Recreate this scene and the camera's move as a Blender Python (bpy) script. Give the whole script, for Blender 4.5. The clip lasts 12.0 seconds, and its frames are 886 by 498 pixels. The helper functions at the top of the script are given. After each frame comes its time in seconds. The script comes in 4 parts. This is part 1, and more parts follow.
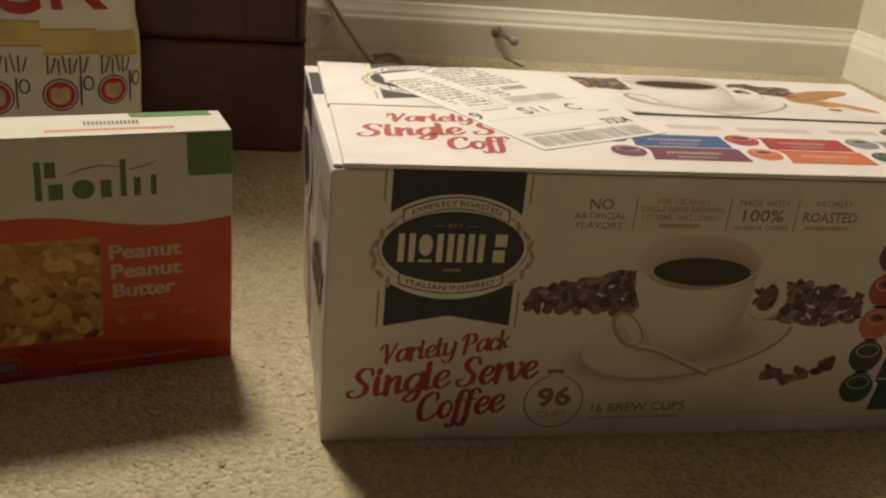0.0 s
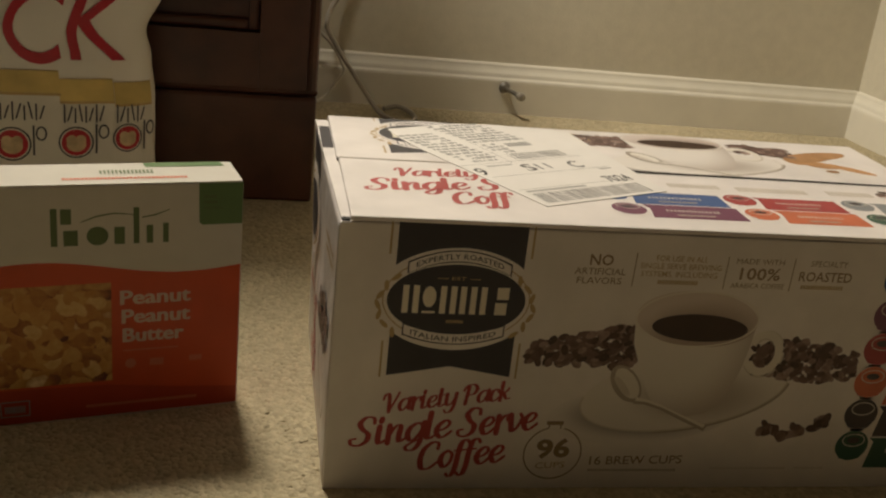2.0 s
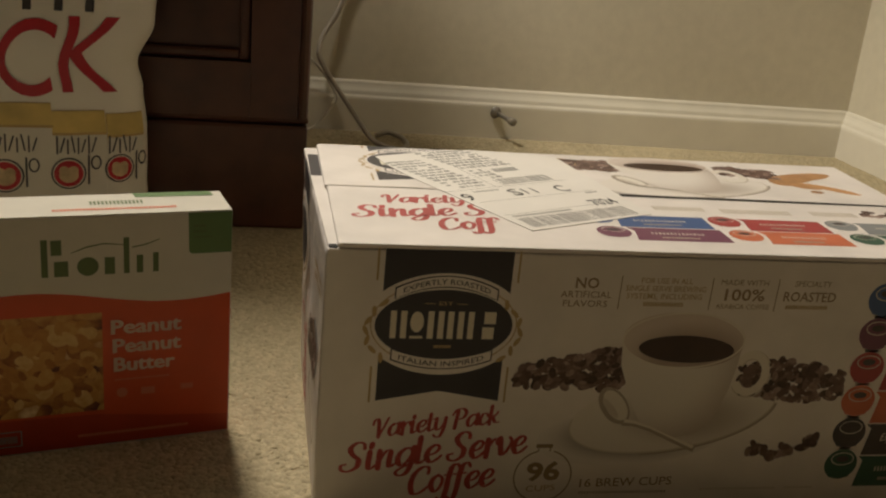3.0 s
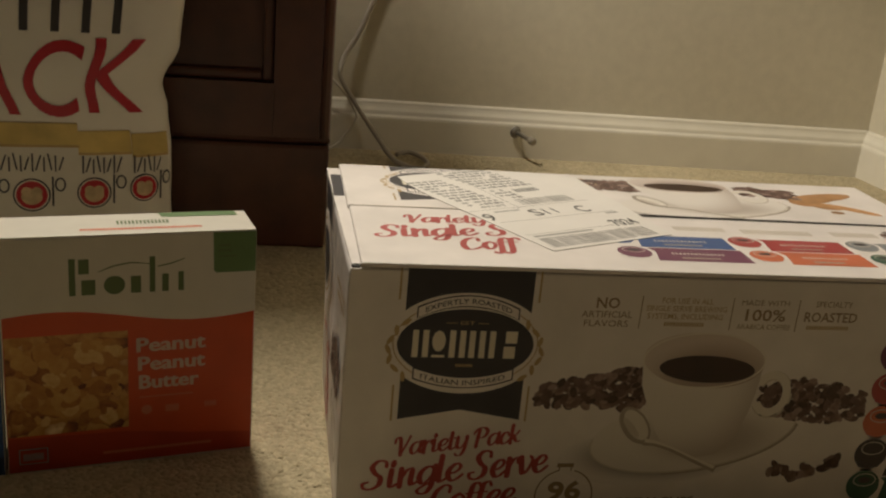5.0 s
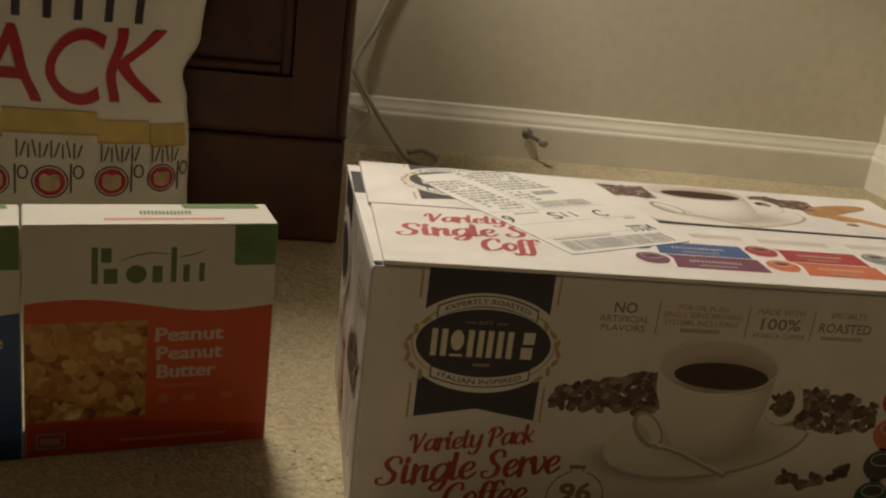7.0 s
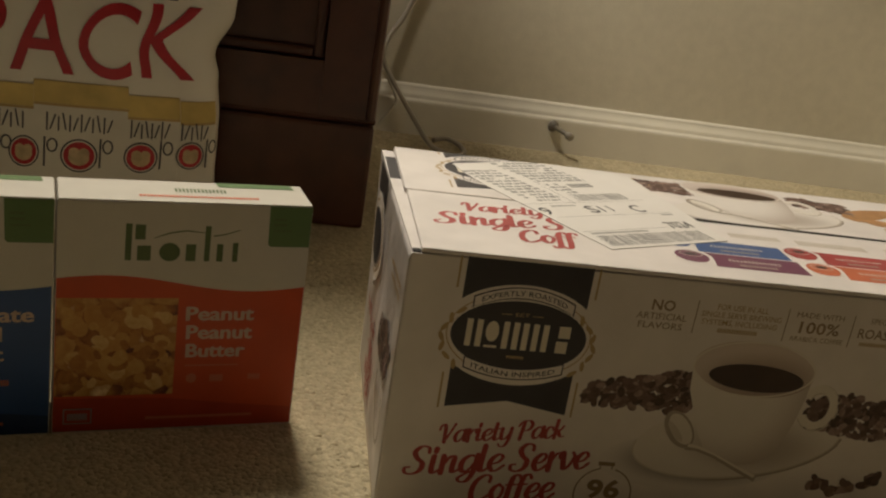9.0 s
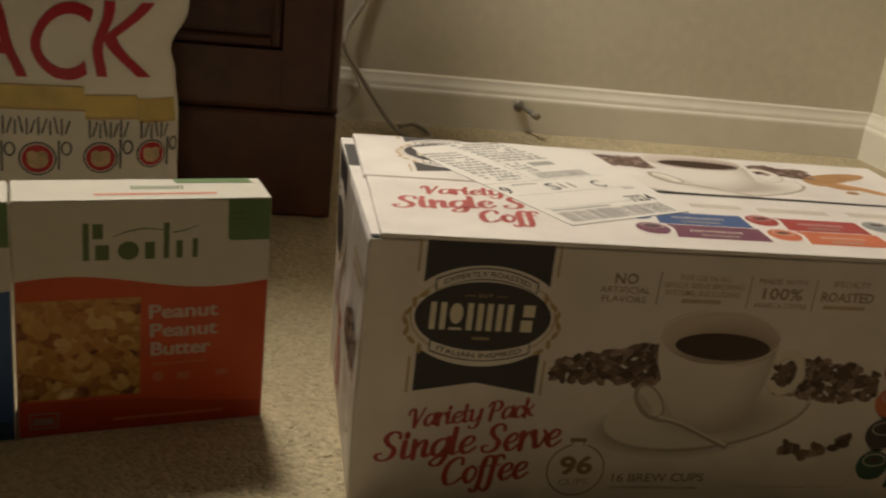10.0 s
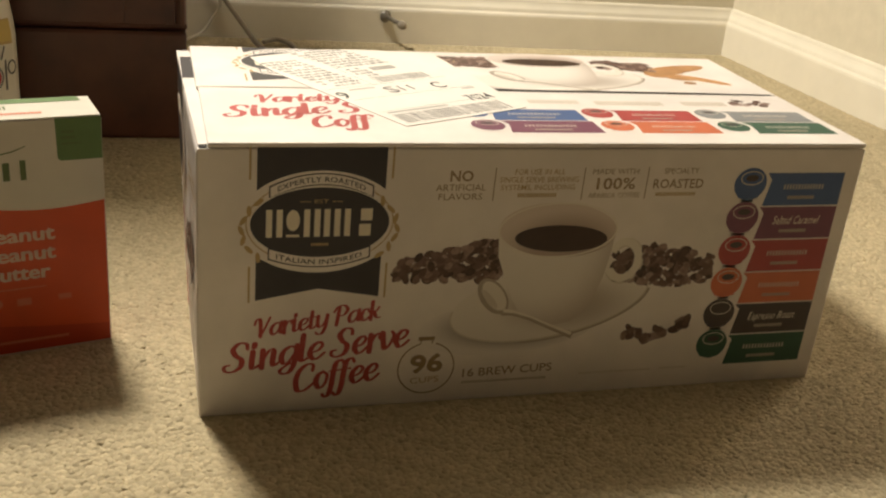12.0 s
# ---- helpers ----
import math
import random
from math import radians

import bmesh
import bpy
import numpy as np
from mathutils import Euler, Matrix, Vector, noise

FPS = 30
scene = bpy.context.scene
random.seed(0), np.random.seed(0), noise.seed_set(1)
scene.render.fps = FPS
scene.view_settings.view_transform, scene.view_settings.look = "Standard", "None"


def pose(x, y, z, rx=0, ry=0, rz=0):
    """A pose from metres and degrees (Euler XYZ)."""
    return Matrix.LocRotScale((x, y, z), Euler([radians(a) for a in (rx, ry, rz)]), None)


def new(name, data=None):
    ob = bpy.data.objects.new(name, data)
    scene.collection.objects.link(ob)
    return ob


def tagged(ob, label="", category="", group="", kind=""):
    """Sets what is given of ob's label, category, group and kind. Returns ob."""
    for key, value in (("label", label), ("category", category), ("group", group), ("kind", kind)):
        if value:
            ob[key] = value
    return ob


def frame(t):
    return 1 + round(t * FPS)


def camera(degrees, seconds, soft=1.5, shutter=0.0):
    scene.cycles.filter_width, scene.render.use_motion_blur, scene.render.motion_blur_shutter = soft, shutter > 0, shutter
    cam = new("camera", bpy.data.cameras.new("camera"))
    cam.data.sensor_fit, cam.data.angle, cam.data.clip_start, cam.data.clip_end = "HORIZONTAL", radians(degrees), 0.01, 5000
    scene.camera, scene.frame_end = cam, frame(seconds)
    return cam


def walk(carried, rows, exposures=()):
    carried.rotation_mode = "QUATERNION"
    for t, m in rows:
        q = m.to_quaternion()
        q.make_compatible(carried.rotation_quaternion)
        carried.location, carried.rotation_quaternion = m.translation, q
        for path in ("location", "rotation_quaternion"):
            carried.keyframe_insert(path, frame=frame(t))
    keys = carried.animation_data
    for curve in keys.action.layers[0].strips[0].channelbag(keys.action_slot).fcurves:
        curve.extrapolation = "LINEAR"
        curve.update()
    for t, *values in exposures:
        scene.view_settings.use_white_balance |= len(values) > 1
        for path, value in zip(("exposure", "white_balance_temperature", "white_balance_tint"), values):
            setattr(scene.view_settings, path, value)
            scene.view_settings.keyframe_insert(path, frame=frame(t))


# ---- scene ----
cam = camera(46.0, 12.0, soft=2.2, shutter=0.5)
# seconds, eye x y z in metres, yaw, pitch, roll in degrees
ROWS = [
    (0.0, -0.0443, -0.5056, 0.3482, -11.79, -23.59, 5.37),
    (0.5, -0.0403, -0.5085, 0.3490, -11.66, -22.57, 5.21),
    (1.0, -0.0436, -0.5128, 0.3520, -11.11, -22.02, 5.43),
    (1.5, -0.0472, -0.5152, 0.3531, -11.24, -21.48, 6.45),
    (2.0, -0.0461, -0.5184, 0.3550, -11.17, -20.89, 6.22),
    (2.5, -0.0406, -0.5228, 0.3573, -11.06, -20.13, 5.22),
    (3.0, -0.0407, -0.5245, 0.3582, -11.12, -19.55, 5.38),
    (5.0, -0.0437, -0.5292, 0.3608, -9.96, -18.65, 5.14),
    (5.5, -0.0504, -0.5269, 0.3597, -9.63, -18.88, 6.46),
    (6.0, -0.0571, -0.5281, 0.3604, -10.21, -19.16, 7.27),
    (6.5, -0.0542, -0.5300, 0.3613, -10.14, -19.06, 6.77),
    (7.0, -0.0562, -0.5323, 0.3624, -9.94, -18.77, 6.94),
    (9.0, -0.0707, -0.5246, 0.3578, -9.45, -19.40, 9.03),
    (9.5, -0.0674, -0.5239, 0.3580, -9.73, -19.78, 8.12),
    (10.0, -0.0592, -0.5235, 0.3569, -10.71, -20.02, 6.56),
    (10.1, -0.0535, -0.5232, 0.3538, -11.52, -19.80, 6.41),
    (10.2, -0.0523, -0.5247, 0.3518, -12.64, -20.73, 5.01),
    (10.3, -0.0437, -0.5237, 0.3508, -14.67, -22.51, 3.53),
    (10.4, -0.0439, -0.5221, 0.3489, -15.04, -23.61, 2.16),
    (10.5, -0.0405, -0.5228, 0.3484, -14.17, -24.51, 1.14),
    (10.6, -0.0449, -0.5192, 0.3475, -14.45, -24.80, 1.66),
    (10.8, -0.0425, -0.5190, 0.3458, -14.27, -25.34, 1.02),
    (11.0, -0.0331, -0.5250, 0.3451, -15.24, -25.56, 0.49),
    (11.2, -0.0355, -0.5240, 0.3469, -16.41, -25.82, 0.84),
    (11.5, -0.0240, -0.5314, 0.3503, -16.76, -24.98, 3.30),
    (12.0, -0.0229, -0.5347, 0.3522, -16.93, -23.85, 5.51),
]
EXPOSURES = [(0.0, 0.23), (1.0, 0.11), (2.0, -0.05), (3.0, -0.13), (5.0, -0.18), (9.0, -0.22), (10.0, -0.14), (10.5, 0.11), (10.8, 0.31), (11.2, 0.61), (11.5, 0.77), (12.0, 0.71)]
walk(cam, [(t, pose(x, y, z, 90 + pitch, 0, yaw) @ pose(0, 0, 0, 0, 0, roll)) for t, x, y, z, yaw, pitch, roll in ROWS], EXPOSURES)

# ---- light ----
world = bpy.data.worlds.new("room_dark")
world.use_nodes = True
world.node_tree.nodes["Background"].inputs[0].default_value = (0.01, 0.009, 0.008, 1)
world.node_tree.nodes["Background"].inputs[1].default_value = 1.0
scene.world = world

# a shaded table lamp on the cabinet, just above the view: its light falls in a wide cone
bulb = bpy.data.lights.new("table_lamp_bulb", "SPOT")
bulb.energy = 58.0
bulb.color = (1.0, 0.90, 0.735)
bulb.spot_size, bulb.spot_blend = radians(114), 0.30
bulb.shadow_soft_size = 0.100
lamp_light = new("table_lamp_bulb", bulb)
lamp_light.location = (-0.200, 0.705, 1.16)
# added fill above the bulb, wide and soft, standing for a glowing shade
shade = bpy.data.lights.new("lamp_fill", "POINT")
shade.energy = 4.5
shade.color = (1.0, 0.90, 0.735)
shade.shadow_soft_size = 0.17
lamp_fill_light = new("lamp_fill", shade)
lamp_fill_light.location = (-0.200, 0.705, 1.22)

# unseen fill lamp, added beyond the doorway in the side wall
hall = bpy.data.lights.new("doorway_fill", "POINT")
hall.energy = 24.0
hall.color = (1.0, 0.87, 0.74)
hall.shadow_soft_size = 0.20
doorway_fill = new("doorway_fill", hall)
doorway_fill.location = (1.70, 1.00, 1.60)


# ---- materials ----
def tuned(base, k):
    return (min(base[0] * k, 1), min(base[1] * k, 1), min(base[2] * k, 1), 1)


def material(name, base, rough=0.5, vary=0.10, grain=60.0, blotch=7.0, bump=0.0, bump_scale=300.0, spec=0.4, piece=0.0):
    """A surface with fine grain and wide blotches in its colour, and a fine relief."""
    m = bpy.data.materials.new(name)
    m.use_nodes = True
    nt = m.node_tree
    bsdf = nt.nodes["Principled BSDF"]
    bsdf.inputs["Roughness"].default_value = rough
    bsdf.inputs["Specular IOR Level"].default_value = spec
    co = nt.nodes.new("ShaderNodeTexCoord")
    fine = nt.nodes.new("ShaderNodeTexNoise")
    fine.inputs["Scale"].default_value = grain
    fine.inputs["Detail"].default_value = 5
    wide = nt.nodes.new("ShaderNodeTexNoise")
    wide.inputs["Scale"].default_value = blotch
    wide.inputs["Detail"].default_value = 3
    add = nt.nodes.new("ShaderNodeMath")
    add.operation = "ADD"
    nt.links.new(co.outputs["Object"], fine.inputs["Vector"])
    nt.links.new(co.outputs["Object"], wide.inputs["Vector"])
    nt.links.new(fine.outputs["Fac"], add.inputs[0])
    nt.links.new(wide.outputs["Fac"], add.inputs[1])
    half = nt.nodes.new("ShaderNodeMapRange")
    half.inputs["From Min"].default_value = 0.65
    half.inputs["From Max"].default_value = 1.35
    nt.links.new(add.outputs[0], half.inputs["Value"])
    fac = half.outputs["Result"]
    if piece:
        geo = nt.nodes.new("ShaderNodeNewGeometry")
        mix = nt.nodes.new("ShaderNodeMix")
        mix.inputs["Factor"].default_value = piece
        nt.links.new(fac, mix.inputs[2])
        nt.links.new(geo.outputs["Random Per Island"], mix.inputs[3])
        fac = mix.outputs[0]
    tone = nt.nodes.new("ShaderNodeMix")
    tone.data_type = "RGBA"
    tone.inputs[6].default_value = tuned(base, 1 - vary)
    tone.inputs[7].default_value = tuned(base, 1 + vary)
    nt.links.new(fac, tone.inputs["Factor"])
    nt.links.new(tone.outputs[2], bsdf.inputs["Base Color"])
    if bump:
        relief = nt.nodes.new("ShaderNodeTexNoise")
        relief.inputs["Scale"].default_value = bump_scale
        relief.inputs["Detail"].default_value = 4
        bn = nt.nodes.new("ShaderNodeBump")
        bn.inputs["Strength"].default_value = bump
        bn.inputs["Distance"].default_value = 0.002
        nt.links.new(co.outputs["Object"], relief.inputs["Vector"])
        nt.links.new(relief.outputs["Fac"], bn.inputs["Height"])
        nt.links.new(bn.outputs["Normal"], bsdf.inputs["Normal"])
    return m


def flake_material(name, tones, scale):
    """A printed photo of clusters: cells of several tones, broken up by noise."""
    m = bpy.data.materials.new(name)
    m.use_nodes = True
    nt = m.node_tree
    bsdf = nt.nodes["Principled BSDF"]
    bsdf.inputs["Roughness"].default_value = 0.5
    co = nt.nodes.new("ShaderNodeTexCoord")
    warp = nt.nodes.new("ShaderNodeTexNoise")
    warp.inputs["Scale"].default_value = scale * 0.7
    shift = nt.nodes.new("ShaderNodeMix")
    shift.data_type = "RGBA"
    shift.blend_type = "LINEAR_LIGHT"
    shift.inputs["Factor"].default_value = 0.008
    cells = nt.nodes.new("ShaderNodeTexVoronoi")
    cells.inputs["Scale"].default_value = scale
    cells.inputs["Randomness"].default_value = 1.0
    bw = nt.nodes.new("ShaderNodeSeparateColor")
    mixn = nt.nodes.new("ShaderNodeMath")
    mixn.operation = "MULTIPLY_ADD"
    mixn.inputs[1].default_value = 0.85
    fine = nt.nodes.new("ShaderNodeTexNoise")
    fine.inputs["Scale"].default_value = scale * 2.5
    fine.inputs["Detail"].default_value = 4
    edge = nt.nodes.new("ShaderNodeMath")
    edge.operation = "MULTIPLY_ADD"
    edge.inputs[1].default_value = -0.75
    edge.inputs[2].default_value = 0.16
    scaled = nt.nodes.new("ShaderNodeMath")
    scaled.operation = "MULTIPLY_ADD"
    scaled.inputs[1].default_value = 0.55
    nt.links.new(cells.outputs["Distance"], edge.inputs[0])
    nt.links.new(edge.outputs[0], scaled.inputs[2])
    ramp = nt.nodes.new("ShaderNodeValToRGB")
    e = ramp.color_ramp.elements
    e[0].position, e[0].color = 0.0, (*tones[0], 1)
    e[1].position, e[1].color = 1.0, (*tones[-1], 1)
    for i, c in enumerate(tones[1:-1]):
        k = e.new((i + 1) / (len(tones) - 1))
        k.color = (*c, 1)
    nt.links.new(co.outputs["Object"], warp.inputs["Vector"])
    nt.links.new(co.outputs["Object"], shift.inputs[6])
    nt.links.new(warp.outputs["Color"], shift.inputs[7])
    nt.links.new(shift.outputs[2], cells.inputs["Vector"])
    nt.links.new(co.outputs["Object"], fine.inputs["Vector"])
    nt.links.new(cells.outputs["Color"], bw.inputs[0])
    nt.links.new(fine.outputs["Fac"], scaled.inputs[0])
    nt.links.new(bw.outputs[0], mixn.inputs[0])
    nt.links.new(scaled.outputs[0], mixn.inputs[2])
    nt.links.new(mixn.outputs[0], ramp.inputs["Fac"])
    nt.links.new(ramp.outputs["Color"], bsdf.inputs["Base Color"])
    return m


def piece_material(name, tones, grain):
    """A print of many small pieces, each in its own tone of the row, mottled."""
    m = bpy.data.materials.new(name)
    m.use_nodes = True
    nt = m.node_tree
    bsdf = nt.nodes["Principled BSDF"]
    bsdf.inputs["Roughness"].default_value = 0.5
    co = nt.nodes.new("ShaderNodeTexCoord")
    geo = nt.nodes.new("ShaderNodeNewGeometry")
    speck = nt.nodes.new("ShaderNodeTexNoise")
    speck.inputs["Scale"].default_value = grain
    speck.inputs["Detail"].default_value = 3
    both = nt.nodes.new("ShaderNodeMix")
    both.inputs["Factor"].default_value = 0.40
    ramp = nt.nodes.new("ShaderNodeValToRGB")
    e = ramp.color_ramp.elements
    e[0].position, e[0].color = 0.12, (*tones[0], 1)
    e[1].position, e[1].color = 0.88, (*tones[-1], 1)
    for i, c in enumerate(tones[1:-1]):
        e.new(0.12 + 0.76 * (i + 1) / (len(tones) - 1)).color = (*c, 1)
    nt.links.new(co.outputs["Object"], speck.inputs["Vector"])
    nt.links.new(geo.outputs["Random Per Island"], both.inputs[2])
    nt.links.new(speck.outputs["Fac"], both.inputs[3])
    nt.links.new(both.outputs[0], ramp.inputs["Fac"])
    nt.links.new(ramp.outputs["Color"], bsdf.inputs["Base Color"])
    return m


def oval_fade(name, inner, outer, cu, cv, ru, rv, up, start=0.35):
    """Ink that fades from an oval's middle to its rim. up: the axis that runs with v."""
    m = bpy.data.materials.new(name)
    m.use_nodes = True
    nt = m.node_tree
    bsdf = nt.nodes["Principled BSDF"]
    bsdf.inputs["Roughness"].default_value = 0.46
    co = nt.nodes.new("ShaderNodeTexCoord")
    mp = nt.nodes.new("ShaderNodeMapping")
    mp.vector_type = "TEXTURE"
    mp.inputs["Location"].default_value = (cu, 0, cv) if up == "z" else (cu, cv, 0)
    mp.inputs["Scale"].default_value = (ru, 1000, rv) if up == "z" else (ru, rv, 1000)
    far = nt.nodes.new("ShaderNodeVectorMath")
    far.operation = "LENGTH"
    soft = nt.nodes.new("ShaderNodeMapRange")
    soft.interpolation_type = "SMOOTHSTEP"
    soft.inputs["From Min"].default_value = start
    soft.inputs["From Max"].default_value = 0.98
    tone = nt.nodes.new("ShaderNodeMix")
    tone.data_type = "RGBA"
    tone.inputs[6].default_value = (*inner, 1)
    tone.inputs[7].default_value = (*outer, 1)
    nt.links.new(co.outputs["Object"], mp.inputs["Vector"])
    nt.links.new(mp.outputs["Vector"], far.inputs[0])
    nt.links.new(far.outputs["Value"], soft.inputs["Value"])
    nt.links.new(soft.outputs["Result"], tone.inputs["Factor"])
    nt.links.new(tone.outputs[2], bsdf.inputs["Base Color"])
    return m


WALL = material("wall_paint", (0.612, 0.565, 0.45), 0.75, 0.07, 60, 4, 0.16, 300, 0.25)
CEIL = material("ceiling_paint", (0.75, 0.72, 0.66), 0.9, 0.04)
TRIM = material("trim_paint", (0.74, 0.70, 0.60), 0.42, 0.05, 30, 5, 0.05, 120)
FLOOR = material("carpet_backing", (0.40, 0.34, 0.24), 0.95, 0.15, 400, 12)
PILE = material("carpet_pile", (0.475, 0.404, 0.268), 0.95, 0.27, 330, 9, 0.3, 700, 0.1, piece=0.5)
WOOD = material("dark_mahogany", (0.078, 0.0265, 0.0142), 0.40, 0.40, 30, 6, 0.1, 90, 0.45)
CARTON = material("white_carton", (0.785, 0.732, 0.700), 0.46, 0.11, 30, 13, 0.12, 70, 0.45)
# darker, blotchier and bumpier than CARTON, for the left side panel
SIDE_CARTON = material("side_carton", (0.66, 0.61, 0.585), 0.36, 0.22, 38, 16, 0.55, 55, 0.5)
KRAFT = material("kraft_core", (0.34, 0.24, 0.14), 0.85, 0.15)
GAP_SHADE = material("gap_shade", (0.03, 0.027, 0.024), 0.8, 0.1)
NAVY = material("ink_charcoal", (0.040, 0.036, 0.042), 0.45, 0.14, 70, 9)
RED = material("ink_red", (0.44, 0.072, 0.070), 0.45, 0.14, 80, 25)
GOLD = material("ink_gold", (0.46, 0.33, 0.16), 0.45, 0.12)
BROWN = material("ink_brown_text", (0.30, 0.215, 0.125), 0.5, 0.12)
PALE = material("ink_cream", (0.74, 0.68, 0.56), 0.45, 0.06)
CREAM = material("print_porcelain", (0.76, 0.71, 0.64), 0.45, 0.04)
GREY = material("print_soft_grey", (0.40, 0.34, 0.28), 0.5, 0.12, 50, 20)
GREY2 = material("print_pale_grey", (0.62, 0.56, 0.49), 0.5, 0.06, 50, 20)
COFFEE = material("print_coffee", (0.045, 0.020, 0.012), 0.4, 0.25)
BEAN = piece_material("print_beans", [(0.030, 0.015, 0.012), (0.10, 0.054, 0.042), (0.19, 0.115, 0.092), (0.42, 0.31, 0.27)], 260)
FLAKE = piece_material("print_granola_flakes", [(0.20, 0.050, 0.014), (0.40, 0.16, 0.035), (0.52, 0.25, 0.055), (0.60, 0.34, 0.09), (0.74, 0.52, 0.22)], 210)
ALMOND = material("print_almonds", (0.47, 0.255, 0.115), 0.5, 0.4, 120, 20, piece=0.5)
BLUE = material("ink_blue", (0.070, 0.125, 0.29), 0.45, 0.1)
PURPLE = material("ink_plum", (0.19, 0.068, 0.115), 0.45, 0.1)
CRIMSON = material("ink_crimson", (0.38, 0.062, 0.062), 0.45, 0.1)
ORANGE = material("ink_orange", (0.57, 0.16, 0.080), 0.45, 0.1)
ESPRESSO = material("ink_espresso", (0.07, 0.055, 0.055), 0.45, 0.12)
FOREST = material("ink_forest", (0.035, 0.10, 0.065), 0.45, 0.12)
SLATE = material("ink_slate", (0.24, 0.25, 0.26), 0.45, 0.12)
STICKER = material("sticker_paper", (0.80, 0.765, 0.725), 0.5, 0.03, 80, 12, 0.03, 100)
PRINTED = material("label_print", (0.20, 0.19, 0.18), 0.55, 0.3, 200, 30)
FAINT = material("label_faint_print", (0.31, 0.30, 0.28), 0.55, 0.25, 300, 40)
BLACK = material("ink_black", (0.03, 0.03, 0.03), 0.5, 0.15)
SNACKWHITE = material("snack_carton", (0.62, 0.585, 0.51), 0.42, 0.04, 80, 9, 0.05, 150)
SNACKRED = material("snack_orange_red", (0.56, 0.072, 0.017), 0.40, 0.10, 40, 14)
SNACKDARK = material("snack_deep_red", (0.42, 0.046, 0.013), 0.40, 0.12, 40, 14)
SNACKBLUE = material("snack_blue", (0.030, 0.085, 0.26), 0.40, 0.10, 40, 14)
SNACKNAVY = material("snack_deep_blue", (0.018, 0.045, 0.13), 0.40, 0.12, 40, 14)
GREEN = material("snack_green", (0.115, 0.195, 0.070), 0.45, 0.12)
LEAF = material("brand_green", (0.11, 0.155, 0.06), 0.45, 0.10)
SOFTWHITE = material("snack_white_ink", (0.80, 0.72, 0.62), 0.5, 0.05)
SNACKINK = material("snack_pale_ink", (0.60, 0.46, 0.38), 0.5, 0.08)
ROSE = material("snack_faint_ink", (0.58, 0.17, 0.09), 0.5, 0.1)
GRANOLA = flake_material("granola_photo", [(0.13, 0.030, 0.010), (0.36, 0.13, 0.030), (0.58, 0.32, 0.085), (0.42, 0.18, 0.035), (0.88, 0.68, 0.36)], 68)
FILM = material("bag_film", (0.83, 0.79, 0.70), 0.34, 0.05, 30, 6, 0.25, 28, 0.5)
BAGRED = material("bag_red", (0.46, 0.018, 0.030), 0.35, 0.10)
BAGYELLOW = material("bag_yellow", (0.66, 0.49, 0.15), 0.38, 0.22, 60, 25)
BAGTAN = material("bag_tan_edge", (0.50, 0.34, 0.13), 0.4, 0.15)
BAGWHITE = material("bag_pale_panel", (0.74, 0.70, 0.61), 0.36, 0.06, 60, 20)
POPPED = material("bag_popped_corn", (0.58, 0.42, 0.24), 0.4, 0.3, 160, 40)
BAGINK = material("bag_dark_ink", (0.055, 0.050, 0.050), 0.4, 0.15)
CABLE = material("cable_sheath", (0.40, 0.36, 0.30), 0.45, 0.08)
CABLEW = material("cable_sheath_white", (0.62, 0.58, 0.50), 0.45, 0.06)
RUBBER = material("rubber_tip", (0.30, 0.27, 0.22), 0.6, 0.08)
STEEL = material("dull_steel", (0.17, 0.15, 0.12), 0.35, 0.12, 60, 9, 0, 0, 0.6)


# ---- builders ----
def mesh_object(name, me, mat, parent=None, label=""):
    me.materials.append(mat)
    ob = new(name, me)
    if parent:
        ob.parent = parent
    if label:
        tagged(ob, label)
    return ob


def part(name, bm, mat, parent=None, label="", smooth=False):
    me = bpy.data.meshes.new(name)
    bm.normal_update()
    if smooth:
        for f in bm.faces:
            f.smooth = True
    bm.to_mesh(me)
    bm.free()
    return mesh_object(name, me, mat, parent, label)


def thing(name, m, label, category, group="", kind=""):
    ob = new(name)
    ob.empty_display_size = 0.05
    ob.matrix_world = m
    return tagged(ob, label, category, group, kind)


def slab(x0, y0, z0, x1, y1, z1, bevel=0.0, segments=2):
    bm = bmesh.new()
    bmesh.ops.create_cube(bm, size=1)
    for v in bm.verts:
        v.co = Vector(((x0 + x1) / 2 + v.co.x * (x1 - x0), (y0 + y1) / 2 + v.co.y * (y1 - y0), (z0 + z1) / 2 + v.co.z * (z1 - z0)))
    if bevel:
        bmesh.ops.bevel(bm, geom=bm.edges[:], offset=bevel, segments=segments, affect="EDGES", profile=0.6)
    return bm


def prism(outline, axis_map, a, b):
    """A solid with the outline (p, q) run from a to b; axis_map(p, q, s) gives the place."""
    bm = bmesh.new()
    lo = [bm.verts.new(axis_map(p, q, a)) for p, q in outline]
    hi = [bm.verts.new(axis_map(p, q, b)) for p, q in outline]
    n = len(outline)
    bm.faces.new(lo)
    bm.faces.new(hi[::-1])
    for i in range(n):
        bm.faces.new((lo[i], hi[i], hi[(i + 1) % n], lo[(i + 1) % n]))
    bmesh.ops.recalc_face_normals(bm, faces=bm.faces[:])
    return bm


# flat printed shapes: lists of (u, v) and faces
def rect(u0, v0, u1, v1):
    return [(u0, v0), (u1, v0), (u1, v1), (u0, v1)], [(0, 1, 2, 3)]


def poly(*pts):
    return list(pts), [tuple(range(len(pts)))]


